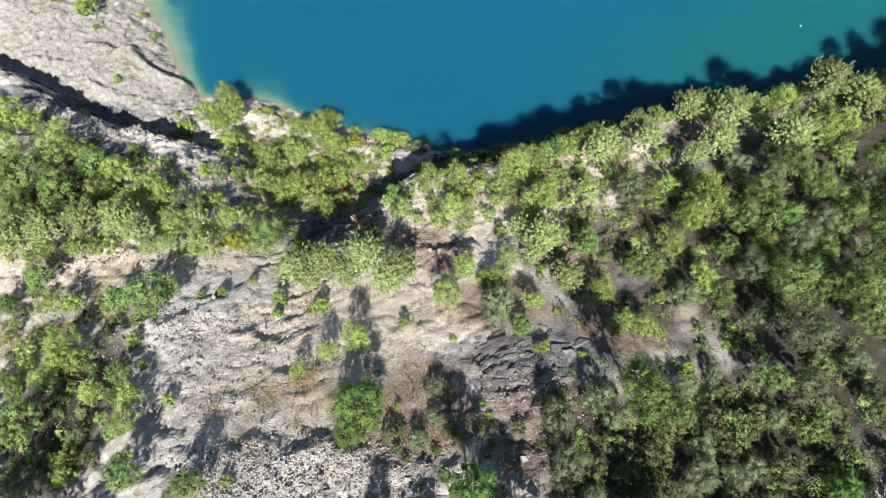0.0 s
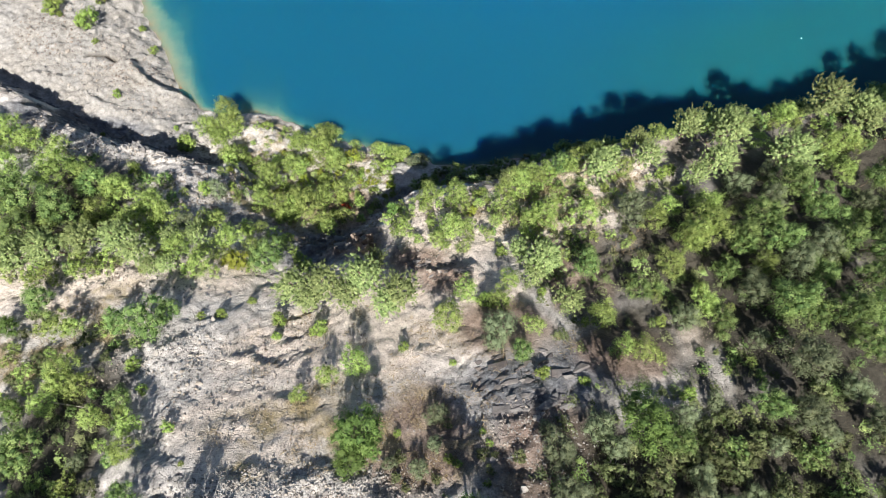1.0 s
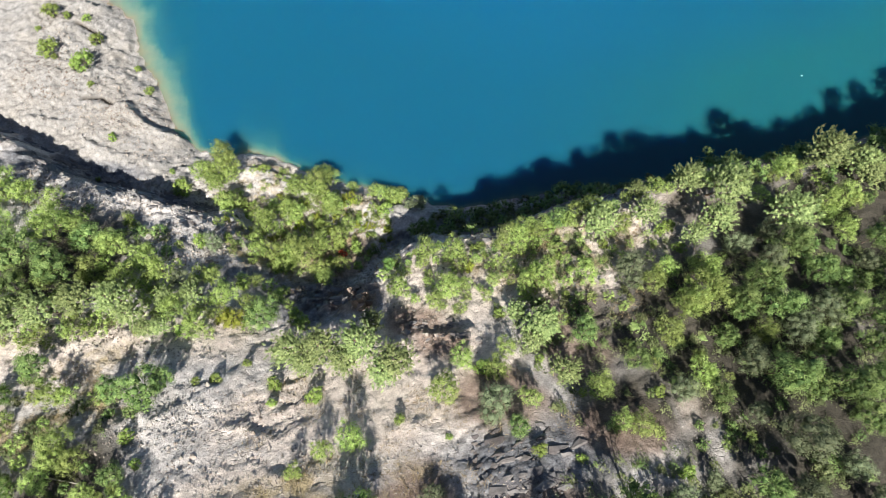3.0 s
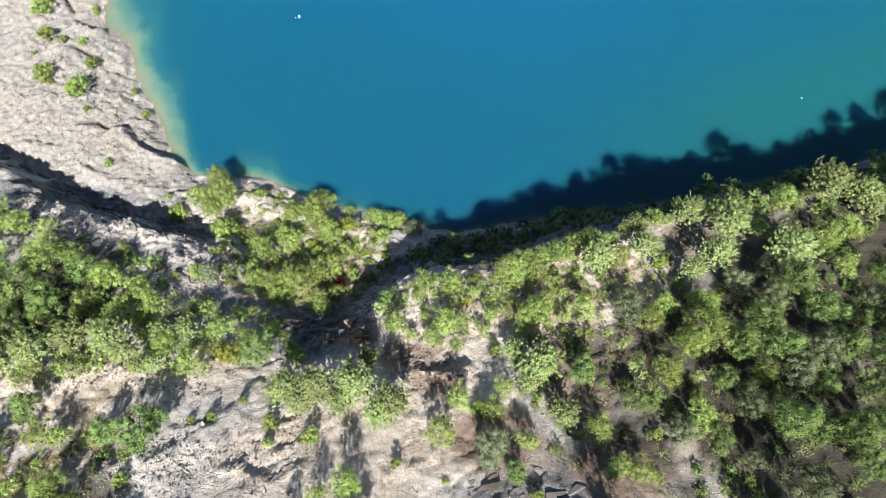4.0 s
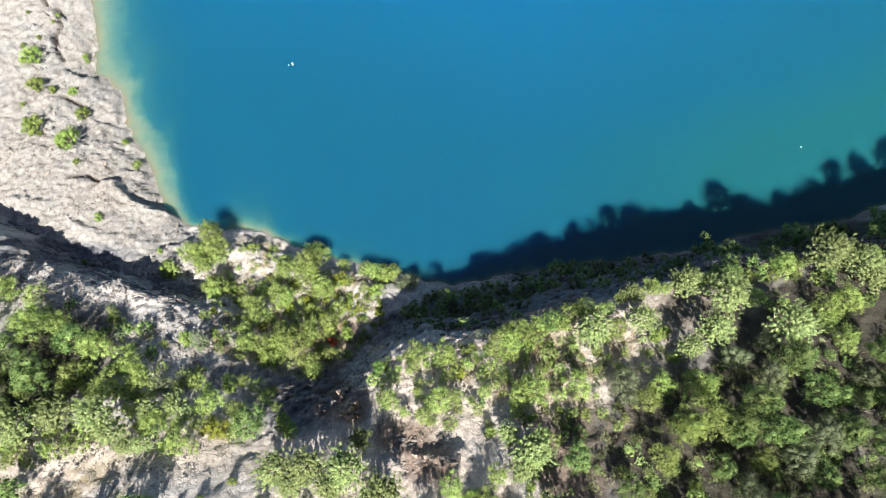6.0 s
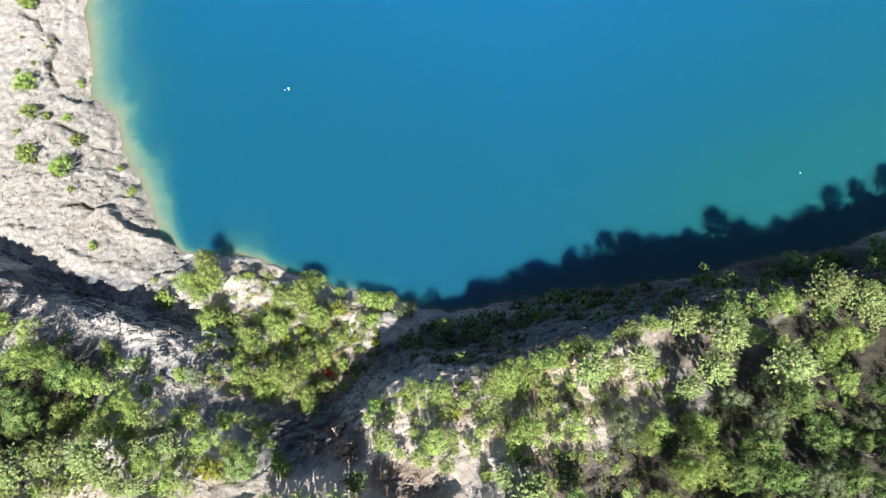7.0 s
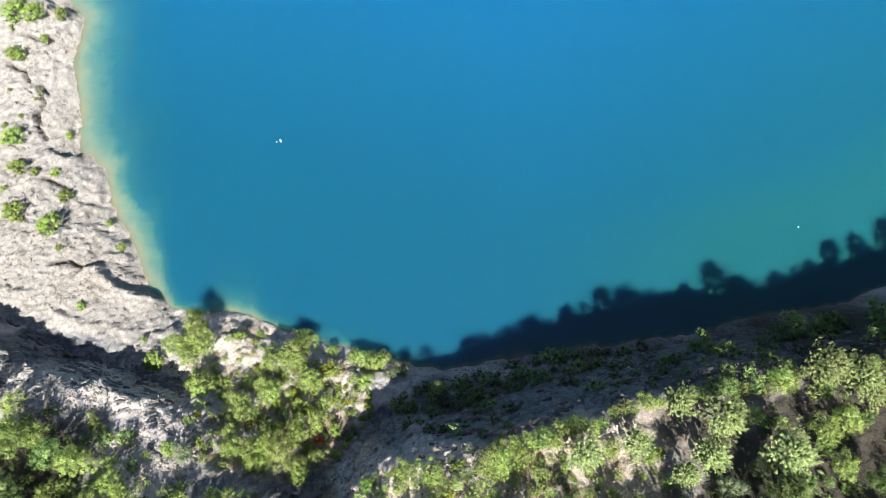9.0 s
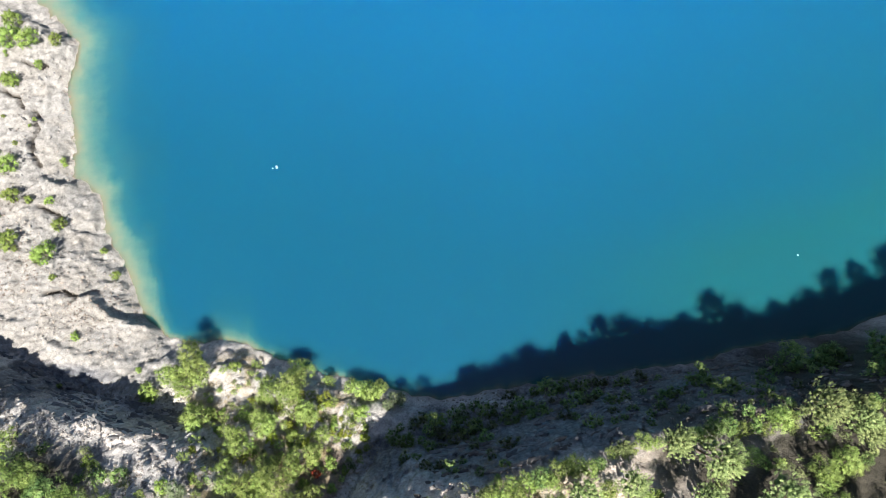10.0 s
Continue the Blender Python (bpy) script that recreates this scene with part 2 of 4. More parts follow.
# ---------------------------------------------------------------- materials
class Mat:
    """A node material in short."""

    def __init__(self, name, rough=0.85):
        self.m = bpy.data.materials.new(name)
        self.m.use_nodes = True
        self.t = self.m.node_tree
        self.b = self.t.nodes["Principled BSDF"]
        self.b.inputs["Roughness"].default_value = rough

    def node(self, kind, **kw):
        n = self.t.nodes.new("ShaderNode" + kind)
        for k, v in kw.items():
            n.inputs[k].default_value = v
        return n

    def link(self, a, b):
        self.t.links.new(a, b)

    def noise(self, scale, detail=4, rough=0.6, vec=None):
        n = self.node("TexNoise", Scale=scale, Detail=detail, Roughness=rough)
        self.link(vec or self.coord(), n.inputs["Vector"])
        return n.outputs[0]

    def coord(self, kind="Object"):
        return self.node("TexCoord").outputs[kind]

    def attr(self, name):
        n = self.t.nodes.new("ShaderNodeAttribute")
        n.attribute_name = name
        return n.outputs["Fac"]

    def ramp(self, fac, *stops):
        n = self.t.nodes.new("ShaderNodeValToRGB")
        el = n.color_ramp.elements
        while len(el) < len(stops):
            el.new(0.5)
        for e, (p, c) in zip(el, stops):
            e.position, e.color = p, (*c, 1) if len(c) == 3 else c
        self.link(fac, n.inputs[0])
        return n.outputs[0]

    def mix(self, fac, a, b, mode="MIX"):
        n = self.t.nodes.new("ShaderNodeMix")
        n.data_type, n.blend_type = "RGBA", mode
        for sock, v in ((n.inputs[0], fac), (n.inputs[6], a), (n.inputs[7], b)):
            if isinstance(v, (int, float)):
                sock.default_value = v
            elif isinstance(v, tuple):
                sock.default_value = (*v, 1)
            else:
                self.link(v, sock)
        return n.outputs[2]

    def math(self, op, a, b=0.0):
        n = self.t.nodes.new("ShaderNodeMath")
        n.operation = op
        for sock, v in zip(n.inputs, (a, b)):
            if isinstance(v, (int, float)):
                sock.default_value = v
            else:
                self.link(v, sock)
        return n.outputs[0]

    def bump(self, height, strength, distance, share=None):
        n = self.node("Bump", Strength=strength, Distance=distance)
        if share:
            self.link(share, n.inputs["Strength"])
        self.link(height, n.inputs["Height"])
        self.link(n.outputs[0], self.b.inputs["Normal"])

    def colour(self, c):
        if isinstance(c, tuple):
            self.b.inputs["Base Color"].default_value = (*c, 1)
        else:
            self.link(c, self.b.inputs["Base Color"])


def ground_material():
    m = Mat("quarry_ground", 0.92)
    n1, n2, n3 = m.noise(0.28, 5), m.noise(1.7, 5, 0.65), m.noise(9, 4, 0.7)
    pale = m.ramp(n2, (0.30, (0.315, 0.30, 0.288)), (0.5, (0.50, 0.475, 0.455)), (0.7, (0.64, 0.615, 0.59)))
    # blue-grey rock; on the wall the colour also carries its bluish shade
    slate_and_shade = m.ramp(n2, (0.3, (0.075, 0.08, 0.09)), (0.55, (0.195, 0.20, 0.215)), (0.75, (0.32, 0.325, 0.335)))
    tan = m.ramp(n2, (0.3, (0.45, 0.385, 0.335)), (0.55, (0.66, 0.58, 0.515)), (0.75, (0.75, 0.68, 0.61)))
    rust = m.ramp(n2, (0.3, (0.13, 0.085, 0.06)), (0.55, (0.24, 0.165, 0.125)), (0.75, (0.36, 0.28, 0.23)))
    straw = m.ramp(n3, (0.3, (0.20, 0.155, 0.085)), (0.6, (0.40, 0.33, 0.20)))
    # woodland soil, taken near black to paint in the shade between the trees
    humus_and_shade = m.ramp(n3, (0.3, (0.018, 0.016, 0.011)), (0.65, (0.062, 0.054, 0.036)))
    pale = m.mix(m.attr("bench"), pale, m.ramp(n2, (0.30, (0.17, 0.165, 0.157)), (0.5, (0.265, 0.259, 0.25)), (0.7, (0.35, 0.34, 0.325))))
    warm = m.ramp(n2, (0.3, (0.18, 0.166, 0.148)), (0.55, (0.28, 0.262, 0.237)), (0.75, (0.36, 0.34, 0.31)))
    pale = m.mix(m.math("MULTIPLY", m.attr("bench"), m.ramp(n1, (0.45, (0, 0, 0)), (0.58, (0.55, 0.55, 0.55)))), pale, warm)
    c = m.mix(m.attr("tan"), pale, tan)
    c = m.mix(m.attr("slate_and_shade"), c, slate_and_shade)
    c = m.mix(m.attr("rust"), c, rust)
    patch = m.ramp(n1, (0.46, (0, 0, 0)), (0.6, (1, 1, 1)))
    c = m.mix(m.math("MULTIPLY", m.attr("straw"), patch), c, straw)
    c = m.mix(m.attr("humus_and_shade"), c, humus_and_shade)
    grains = m.ramp(n3, (0.33, (0.66, 0.65, 0.64)), (0.5, (1, 1, 1)), (0.72, (1.2, 1.19, 1.17)))
    c = m.mix(1.0, c, grains, "MULTIPLY")
    c = m.mix(m.math("MULTIPLY", m.attr("crack"), 0.55), c, (0.07, 0.06, 0.05))
    c = m.mix(m.attr("wet"), c, (0.24, 0.24, 0.205))
    warp = m.t.nodes.new("ShaderNodeMapping")
    warp.inputs["Rotation"].default_value, warp.inputs["Scale"].default_value = (0, 0, -0.4), (0.75, 1.5, 1.2)
    push = m.node("VectorMath")
    m.link(m.coord(), push.inputs[0])
    shift = m.node("TexNoise", Scale=0.9, Detail=4.0)
    m.link(m.coord(), shift.inputs["Vector"])
    m.link(shift.outputs["Color"], push.inputs[1])
    m.link(push.outputs[0], warp.inputs[0])
    joints = m.node("TexVoronoi", Scale=1.25)
    joints.feature = "DISTANCE_TO_EDGE"
    m.link(warp.outputs[0], joints.inputs["Vector"])
    line = m.ramp(joints.outputs["Distance"], (0.0, (1, 1, 1)), (0.05, (0, 0, 0)))
    open_rock = m.ramp(m.noise(0.5, 3), (0.5, (0, 0, 0)), (0.66, (1, 1, 1)))
    line = m.math("MULTIPLY", line, open_rock)
    c = m.mix(m.math("MULTIPLY", line, 0.2), c, (0.05, 0.045, 0.04))
    m.colour(c)
    m.bump(m.math("SUBTRACT", m.math("ADD", m.noise(3.5, 8, 0.75), m.math("MULTIPLY", n3, 0.35)), m.math("MULTIPLY", line, 0.6)), 1.0, 0.22, m.math("SUBTRACT", 1.0, m.math("MULTIPLY", m.attr("bench"), 0.4)))
    return m.m


def water_material():
    m = Mat("quarry_water", 0.12)
    big = m.noise(0.02, 2, 0.5)
    deep = m.mix(big, (0.0042, 0.067, 0.130), (0.005, 0.074, 0.130))
    deep = m.mix(m.attr("east"), deep, (0.007, 0.081, 0.101))
    deep = m.mix(m.attr("north"), deep, (0.005, 0.086, 0.195))
    d = m.attr("depth")
    wob = m.math("ADD", d, m.math("MULTIPLY", m.math("SUBTRACT", m.noise(0.35, 4), 0.5), 0.9))
    k = m.ramp(m.math("DIVIDE", wob, 10.0), (0.0, (0, 0, 0)), (0.05, (0.22, 0.22, 0.22)), (0.16, (0.55, 0.55, 0.55)), (0.40, (0.8, 0.8, 0.8)), (0.95, (1, 1, 1)))
    shallow = m.ramp(m.math("DIVIDE", wob, 4.0), (0.0, (0.17, 0.20, 0.15)), (0.09, (0.13, 0.20, 0.155)), (0.21, (0.07, 0.17, 0.14)), (0.38, (0.03, 0.13, 0.125)), (1.0, (0.011, 0.085, 0.10)))
    m.colour(m.mix(k, shallow, deep))
    m.b.inputs["IOR"].default_value = 1.33
    m.b.inputs["Specular IOR Level"].default_value = 0.5
    m.b.inputs["Subsurface Weight"].default_value = 1.0
    m.b.inputs["Subsurface Radius"].default_value = (0.2, 0.65, 1.0)
    m.b.inputs["Subsurface Scale"].default_value = 9.0
    m.bump(m.noise(2.2, 3, 0.5), 0.05, 0.05)
    return m.m


def leaf_material(name, dark, light, tip, shine=0.65, clumped=True, through=0.3):
    m = Mat(name, shine)
    m.b.inputs["Specular IOR Level"].default_value = 0.25
    isl = m.t.nodes.new("ShaderNodeNewGeometry").outputs["Random Per Island"]
    per = m.t.nodes.new("ShaderNodeObjectInfo").outputs["Random"]
    if clumped:
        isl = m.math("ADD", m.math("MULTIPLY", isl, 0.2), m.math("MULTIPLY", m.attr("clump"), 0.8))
    # clump 0, used by the inner lumps, is the dark end: painted crown shade
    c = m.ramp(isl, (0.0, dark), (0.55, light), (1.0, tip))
    hsv = m.node("HueSaturation", Saturation=1.0)
    m.link(m.math("ADD", 0.480, m.math("MULTIPLY", per, 0.024)), hsv.inputs["Hue"])
    m.link(m.math("ADD", 0.72, m.math("MULTIPLY", per, 0.5)), hsv.inputs["Value"])
    m.link(c, hsv.inputs["Color"])
    m.colour(hsv.outputs[0])
    tr = m.node("BsdfTranslucent")
    m.link(hsv.outputs[0], tr.inputs[0])
    mx = m.node("MixShader", Fac=through)
    m.link(m.b.outputs[0], mx.inputs[1])
    m.link(tr.outputs[0], mx.inputs[2])
    m.link(mx.outputs[0], m.t.nodes["Material Output"].inputs[0])
    return m.m


def bark_material(name, a, b):
    m = Mat(name, 0.9)
    n = m.noise(14, 5, 0.7)
    m.colour(m.ramp(n, (0.35, a), (0.65, b)))
    m.bump(n, 0.6, 0.03)
    return m.m


def rock_material(name="broken_rock", tint=(1, 1, 1)):
    m = Mat(name, 0.9)
    per = m.t.nodes.new("ShaderNodeObjectInfo").outputs["Random"]
    isl = m.t.nodes.new("ShaderNodeNewGeometry").outputs["Random Per Island"]
    n = m.noise(3.5, 6, 0.7)
    c = m.ramp(n, (0.3, (0.21, 0.20, 0.19)), (0.5, (0.38, 0.365, 0.345)), (0.72, (0.52, 0.505, 0.48)))
    tone = m.ramp(m.math("FRACT", m.math("ADD", per, isl)), (0.0, (0.48, 0.48, 0.50)), (0.5, (0.80, 0.77, 0.735)), (1.0, (1.0, 0.955, 0.90)))
    c = m.mix(1.0, c, tone, "MULTIPLY")
    place = m.t.nodes.new("ShaderNodeNewGeometry").outputs["Position"]
    zone = m.ramp(m.noise(0.13, 3, 0.6, place), (0.40, (0.68, 0.60, 0.55)), (0.5, (0.95, 0.92, 0.89)), (0.62, (0.82, 0.84, 0.87)))
    m.colour(m.mix(1.0, m.mix(1.0, c, zone, "MULTIPLY"), tint, "MULTIPLY"))
    m.bump(m.noise(9, 5, 0.7), 0.7, 0.06)
    return m.m


GROUND, WATER, ROCK = ground_material(), water_material(), rock_material()
RED_ROCK = rock_material("rusty_rock", (0.92, 0.81, 0.75))
SLAB = rock_material("split_slab_rock", (0.52, 0.545, 0.60))
BARK = bark_material("grey_brown_bark", (0.10, 0.075, 0.055), (0.25, 0.20, 0.16))
PINE_BARK = bark_material("orange_brown_bark", (0.12, 0.075, 0.05), (0.27, 0.18, 0.125))
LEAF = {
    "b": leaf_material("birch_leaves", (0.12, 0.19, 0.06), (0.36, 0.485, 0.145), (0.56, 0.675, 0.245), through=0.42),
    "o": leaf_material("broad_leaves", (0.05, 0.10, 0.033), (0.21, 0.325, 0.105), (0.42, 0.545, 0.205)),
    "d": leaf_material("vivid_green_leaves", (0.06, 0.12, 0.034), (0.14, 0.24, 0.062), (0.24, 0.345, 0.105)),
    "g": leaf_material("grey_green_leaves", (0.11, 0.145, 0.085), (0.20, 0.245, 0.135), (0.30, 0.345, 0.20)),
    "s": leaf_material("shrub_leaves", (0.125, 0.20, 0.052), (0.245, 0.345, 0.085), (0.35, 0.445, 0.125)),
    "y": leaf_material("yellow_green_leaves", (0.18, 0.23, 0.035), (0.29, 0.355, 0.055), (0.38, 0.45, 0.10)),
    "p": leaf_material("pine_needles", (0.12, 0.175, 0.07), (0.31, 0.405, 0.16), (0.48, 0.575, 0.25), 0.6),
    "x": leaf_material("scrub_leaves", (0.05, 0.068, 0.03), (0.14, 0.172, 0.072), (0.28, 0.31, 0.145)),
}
DRY = leaf_material("dry_grass_blades", (0.18, 0.14, 0.07), (0.33, 0.27, 0.15), (0.45, 0.38, 0.22), 0.7, False)
LEAF["red"] = leaf_material("red_leaves", (0.25, 0.05, 0.02), (0.40, 0.09, 0.04), (0.50, 0.17, 0.08))

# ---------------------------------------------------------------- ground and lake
# wood floor: dark soil with the trees' shade put into its colour
HUMUS_AND_SHADE = [(27, 8, 15, 11), (23, 12, 6, 7), (36, 17, 16, 12), (-38, 18, 7, 5), (18, -6, 16, 5), (-27, -4, 5, 6), (32, -2, 12, 8), (50, 20, 18, 16)]
TAN = [(-8, 4, 11, 5), (-2, 7, 9, 4), (-12, 9, 6, 2.5), (-34, 9.3, 9, 3.6), (-22, 10, 5, 2.5), (19, 4, 1.5, 2.0), (3, 14, 6, 4), (9, 16, 7, 5), (14, 18.5, 9, 3.5), (24, 22.5, 8, 3), (-1, 15, 5, 3.5), (-13, -2, 7, 3), (3.5, 19, 3, 1.4)]
# slate outcrops, and wall spots painted dark blue-grey for the shade on them
SLATE_AND_SHADE = [(48, 31.5, 8, 4.5), (16, 25.6, 8, 2.6), (31, 29.6, 14, 2.2), (3, 22.6, 4, 2.2), (5, 0.3, 4.5, 3), (11, 2, 3.5, 2.5), (-13, 14, 6, 3), (-21, 16, 3, 2), (24, 29, 22, 3), (-42, 30, 6, 2), (2, 23.8, 5, 3.2), (45, 31, 14, 6), (8, 24, 10, 3.5), (-4, 21.5, 3, 2.2)]
# rusty soil; the first spot only paints a shaded area darker
RUST_AND_SHADE = [(14, 3, 3.5, 2.2), (-2, 11, 3, 2), (7, -4, 4, 3.5), (0, 9.5, 3, 2), (11, 9, 4, 4), (-2, -3, 4, 3), (-11, 20, 3, 3), (-9, 14, 3, 2), (5, 5, 4, 2.5)]
STRAW = [(-23, 29, 5, 4.5), (-12, 25, 6, 5), (-33, 3, 5, 5), (-10, -3, 7, 2.5), (-2, -3, 5, 3), (-28, 6, 4, 3), (-16, 22, 8, 6), (10, 18, 10, 4)]


def patches(table, x, y, seed):
    """Soft irregular spots: middle and half-widths."""
    out = 0 * x
    w = 0.45 * fbm(x, y, 3.5, seed, 4)
    for cx, cy, rx, ry in table:
        out = np.maximum(out, smooth(1.25, 0.6, np.hypot((x - cx) / rx, (y - cy) / ry) + w))
    return out


def ground_sheet(x, y):
    h, rocky, crack, sd = land(x, y)
    humus_and_shade = patches(HUMUS_AND_SHADE, x, y, 101) * (1 - 0.55 * patches([(18.9, 4.2, 1.2, 2.2), (20.4, 1.4, 1.2, 2.4), (14, 2, 3, 2)], x, y, 103))
    masks = {"crack": crack * (1 - 0.6 * humus_and_shade), "humus_and_shade": 0.97 * humus_and_shade, "tan": patches(TAN, x, y, 111), "slate_and_shade": patches(SLATE_AND_SHADE, x, y, 121),
             "rust": 0.85 * patches(RUST_AND_SHADE, x, y, 131), "straw": patches(STRAW, x, y, 141), "wet": smooth(0.2, -0.25, sd), "bench": smooth(-28, -33, x) * smooth(28, 33, y + 0.4 * (x + 40))}
    return h, masks


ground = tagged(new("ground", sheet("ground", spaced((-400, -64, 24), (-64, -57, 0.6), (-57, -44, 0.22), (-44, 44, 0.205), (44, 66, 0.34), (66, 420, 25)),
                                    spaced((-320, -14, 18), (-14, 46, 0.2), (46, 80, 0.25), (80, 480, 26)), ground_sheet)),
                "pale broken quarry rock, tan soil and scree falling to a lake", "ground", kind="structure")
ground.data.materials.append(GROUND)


def water_sheet(x, y):
    h = land(x, y, False)
    sd = shore_distance(x, y)
    deep = np.where(h < 0, -h, 0)
    east = np.clip(0.9 * smooth(22, 9, -sd) * smooth(2, 48, x) + 0.3 * smooth(12, 62, x), 0, 0.95)
    north = smooth(40, 85, y + 0.25 * (x - 10) * (x < 10) - 0.35 * np.maximum(x - 15, 0))
    return 0 * x, {"depth": deep + 0 * sd, "east": east * (1 - 0.75 * north), "north": north * (1 - 0.6 * east)}


water = tagged(new("water", sheet("water", spaced((-300, -56, 20), (-56, 66, 0.6), (66, 330, 20)), spaced((24, 90, 0.6), (90, 480, 30)), water_sheet)),
               "still opaque turquoise lake water, paler along the shore", "water", kind="structure")
water.data.materials.append(WATER)
water.data.polygons.foreach_set("use_smooth", [True] * len(water.data.polygons))


# ---------------------------------------------------------------- trees and shrubs
def raw_mesh(name, verts, faces, material):
    me = bpy.data.meshes.new(name)
    verts, faces = np.asarray(verts, float), np.asarray(faces, int)
    k = faces.shape[1]
    me.vertices.add(len(verts))
    me.vertices.foreach_set("co", verts.ravel())
    me.loops.add(faces.size)
    me.loops.foreach_set("vertex_index", faces.ravel())
    me.polygons.add(len(faces))
    me.polygons.foreach_set("loop_start", np.arange(0, faces.size, k))
    me.update(calc_edges=True)
    me.materials.append(material)
    return me


def limbs_mesh(name, paths, material):
    """Tapered round limbs: (points, radius at the foot, radius at the tip)."""
    verts, faces = [], []
    for pts, r0, r1 in paths:
        pts = [Vector(p) for p in pts]
        for i, p in enumerate(pts):
            way = (pts[min(i + 1, len(pts) - 1)] - pts[max(i - 1, 0)]).normalized()
            q = way.to_track_quat("Z", "Y")
            r = r0 + (r1 - r0) * i / (len(pts) - 1)
            base = len(verts)
            for k in range(5):
                a = k * math.tau / 5
                verts.append(p + q @ Vector((r * math.cos(a), r * math.sin(a), 0)))
            if i:
                for k in range(5):
                    faces.append((base - 5 + k, base - 5 + (k + 1) % 5, base + (k + 1) % 5, base + k))
    return raw_mesh(name, verts, faces, material)


def unit(v):
    return v / np.maximum(np.linalg.norm(v, axis=-1, keepdims=True), 1e-6)


def soft_leaves(me, normals, clump):
    """Leaves shaded softly with their clump: one normal and one clump value per leaf."""
    me.polygons.foreach_set("use_smooth", [True] * len(me.polygons))
    me.attributes.new("clump", "FLOAT", "POINT").data.foreach_set("value", np.repeat(clump, 3))
    me.normals_split_custom_set_from_vertices(np.repeat(normals, 3, 0).tolist())
    return me


def ball():
    """Corners and faces of a coarse round lump."""
    bm = bmesh.new()
    bmesh.ops.create_icosphere(bm, subdivisions=1, radius=1.0)
    v, f = np.array([p.co[:] for p in bm.verts]), np.array([[p.index for p in t.verts] for t in bm.faces])
    bm.free()
    return v, f


BALL = ball()


def crown_mesh(name, lobes, rad, tufts, each, leaf, rng, material, long=1.6, core=0.62):
    """A leafy crown: lobes, each with twig tufts on its outside, each tuft a spray of pointed leaves, round an inner
    mass in the darkest leaf tone, painted as the crown's inner shade.
    """
    n = len(lobes)
    share = rad ** 2 / (rad ** 2).sum()
    pick = rng.choice(n, 4 * tufts, p=share)
    d = unit(rng.normal(size=(4 * tufts, 3)) + np.array([0, 0, 0.45]))
    t = lobes[pick] + d * rad[pick][:, None] * rng.uniform(0.86, 1.2, (4 * tufts, 1))
    # only tufts on the outside of the whole crown
    gap = np.linalg.norm(t[:, None] - lobes[None], axis=2) / rad[None]
    gap[np.arange(len(t)), pick] = 9
    keep = np.flatnonzero((gap.min(1) > 0.93) & (t[:, 2] > 0.05))[:tufts]
    t, d, pick = t[keep], d[keep], pick[keep]
    tone = 0.5 * rng.rand(n)[pick] + 0.5 * rng.rand(len(t))
    reach = rad[pick] * rng.uniform(0.24, 0.42, len(t))
    k = np.repeat(np.arange(len(t)), each)
    m = len(k)
    w = rng.normal(size=(m, 3)) * np.array([0.62, 0.62, 0.55]) + 0.35 * d[k] * rng.normal(size=(m, 1))
    pos = t[k] + w * reach[k][:, None]
    face = unit(0.95 * d[k] + 0.4 * unit(w) + np.array([0, 0, 0.12]) + 0.14 * rng.normal(size=(m, 3)))
    a = unit(np.cross(face, rng.normal(size=(m, 3))))
    a = unit(a + 0.55 * d[k])
    b = unit(np.cross(face, a))
    s = leaf * rng.uniform(0.6, 1.35, (m, 1))
    v = np.stack([pos + b * s * 0.48, pos - b * s * 0.48, pos + a * s * long], 1).reshape(-1, 3)
    # inner lumps keep clump 0, so shade inside the crown is in their colour
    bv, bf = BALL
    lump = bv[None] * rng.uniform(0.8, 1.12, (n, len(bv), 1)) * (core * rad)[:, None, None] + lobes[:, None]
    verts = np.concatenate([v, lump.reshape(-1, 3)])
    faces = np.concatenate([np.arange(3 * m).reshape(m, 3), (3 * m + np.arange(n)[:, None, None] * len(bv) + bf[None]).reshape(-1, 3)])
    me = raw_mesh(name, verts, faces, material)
    me.polygons.foreach_set("use_smooth", [True] * len(me.polygons))
    lumps = np.tile(unit(bv), (n, 1))
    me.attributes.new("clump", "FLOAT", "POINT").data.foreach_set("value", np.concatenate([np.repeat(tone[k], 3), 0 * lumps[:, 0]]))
    me.normals_split_custom_set_from_vertices(np.concatenate([np.repeat(face, 3, 0), lumps]).tolist())
    return me


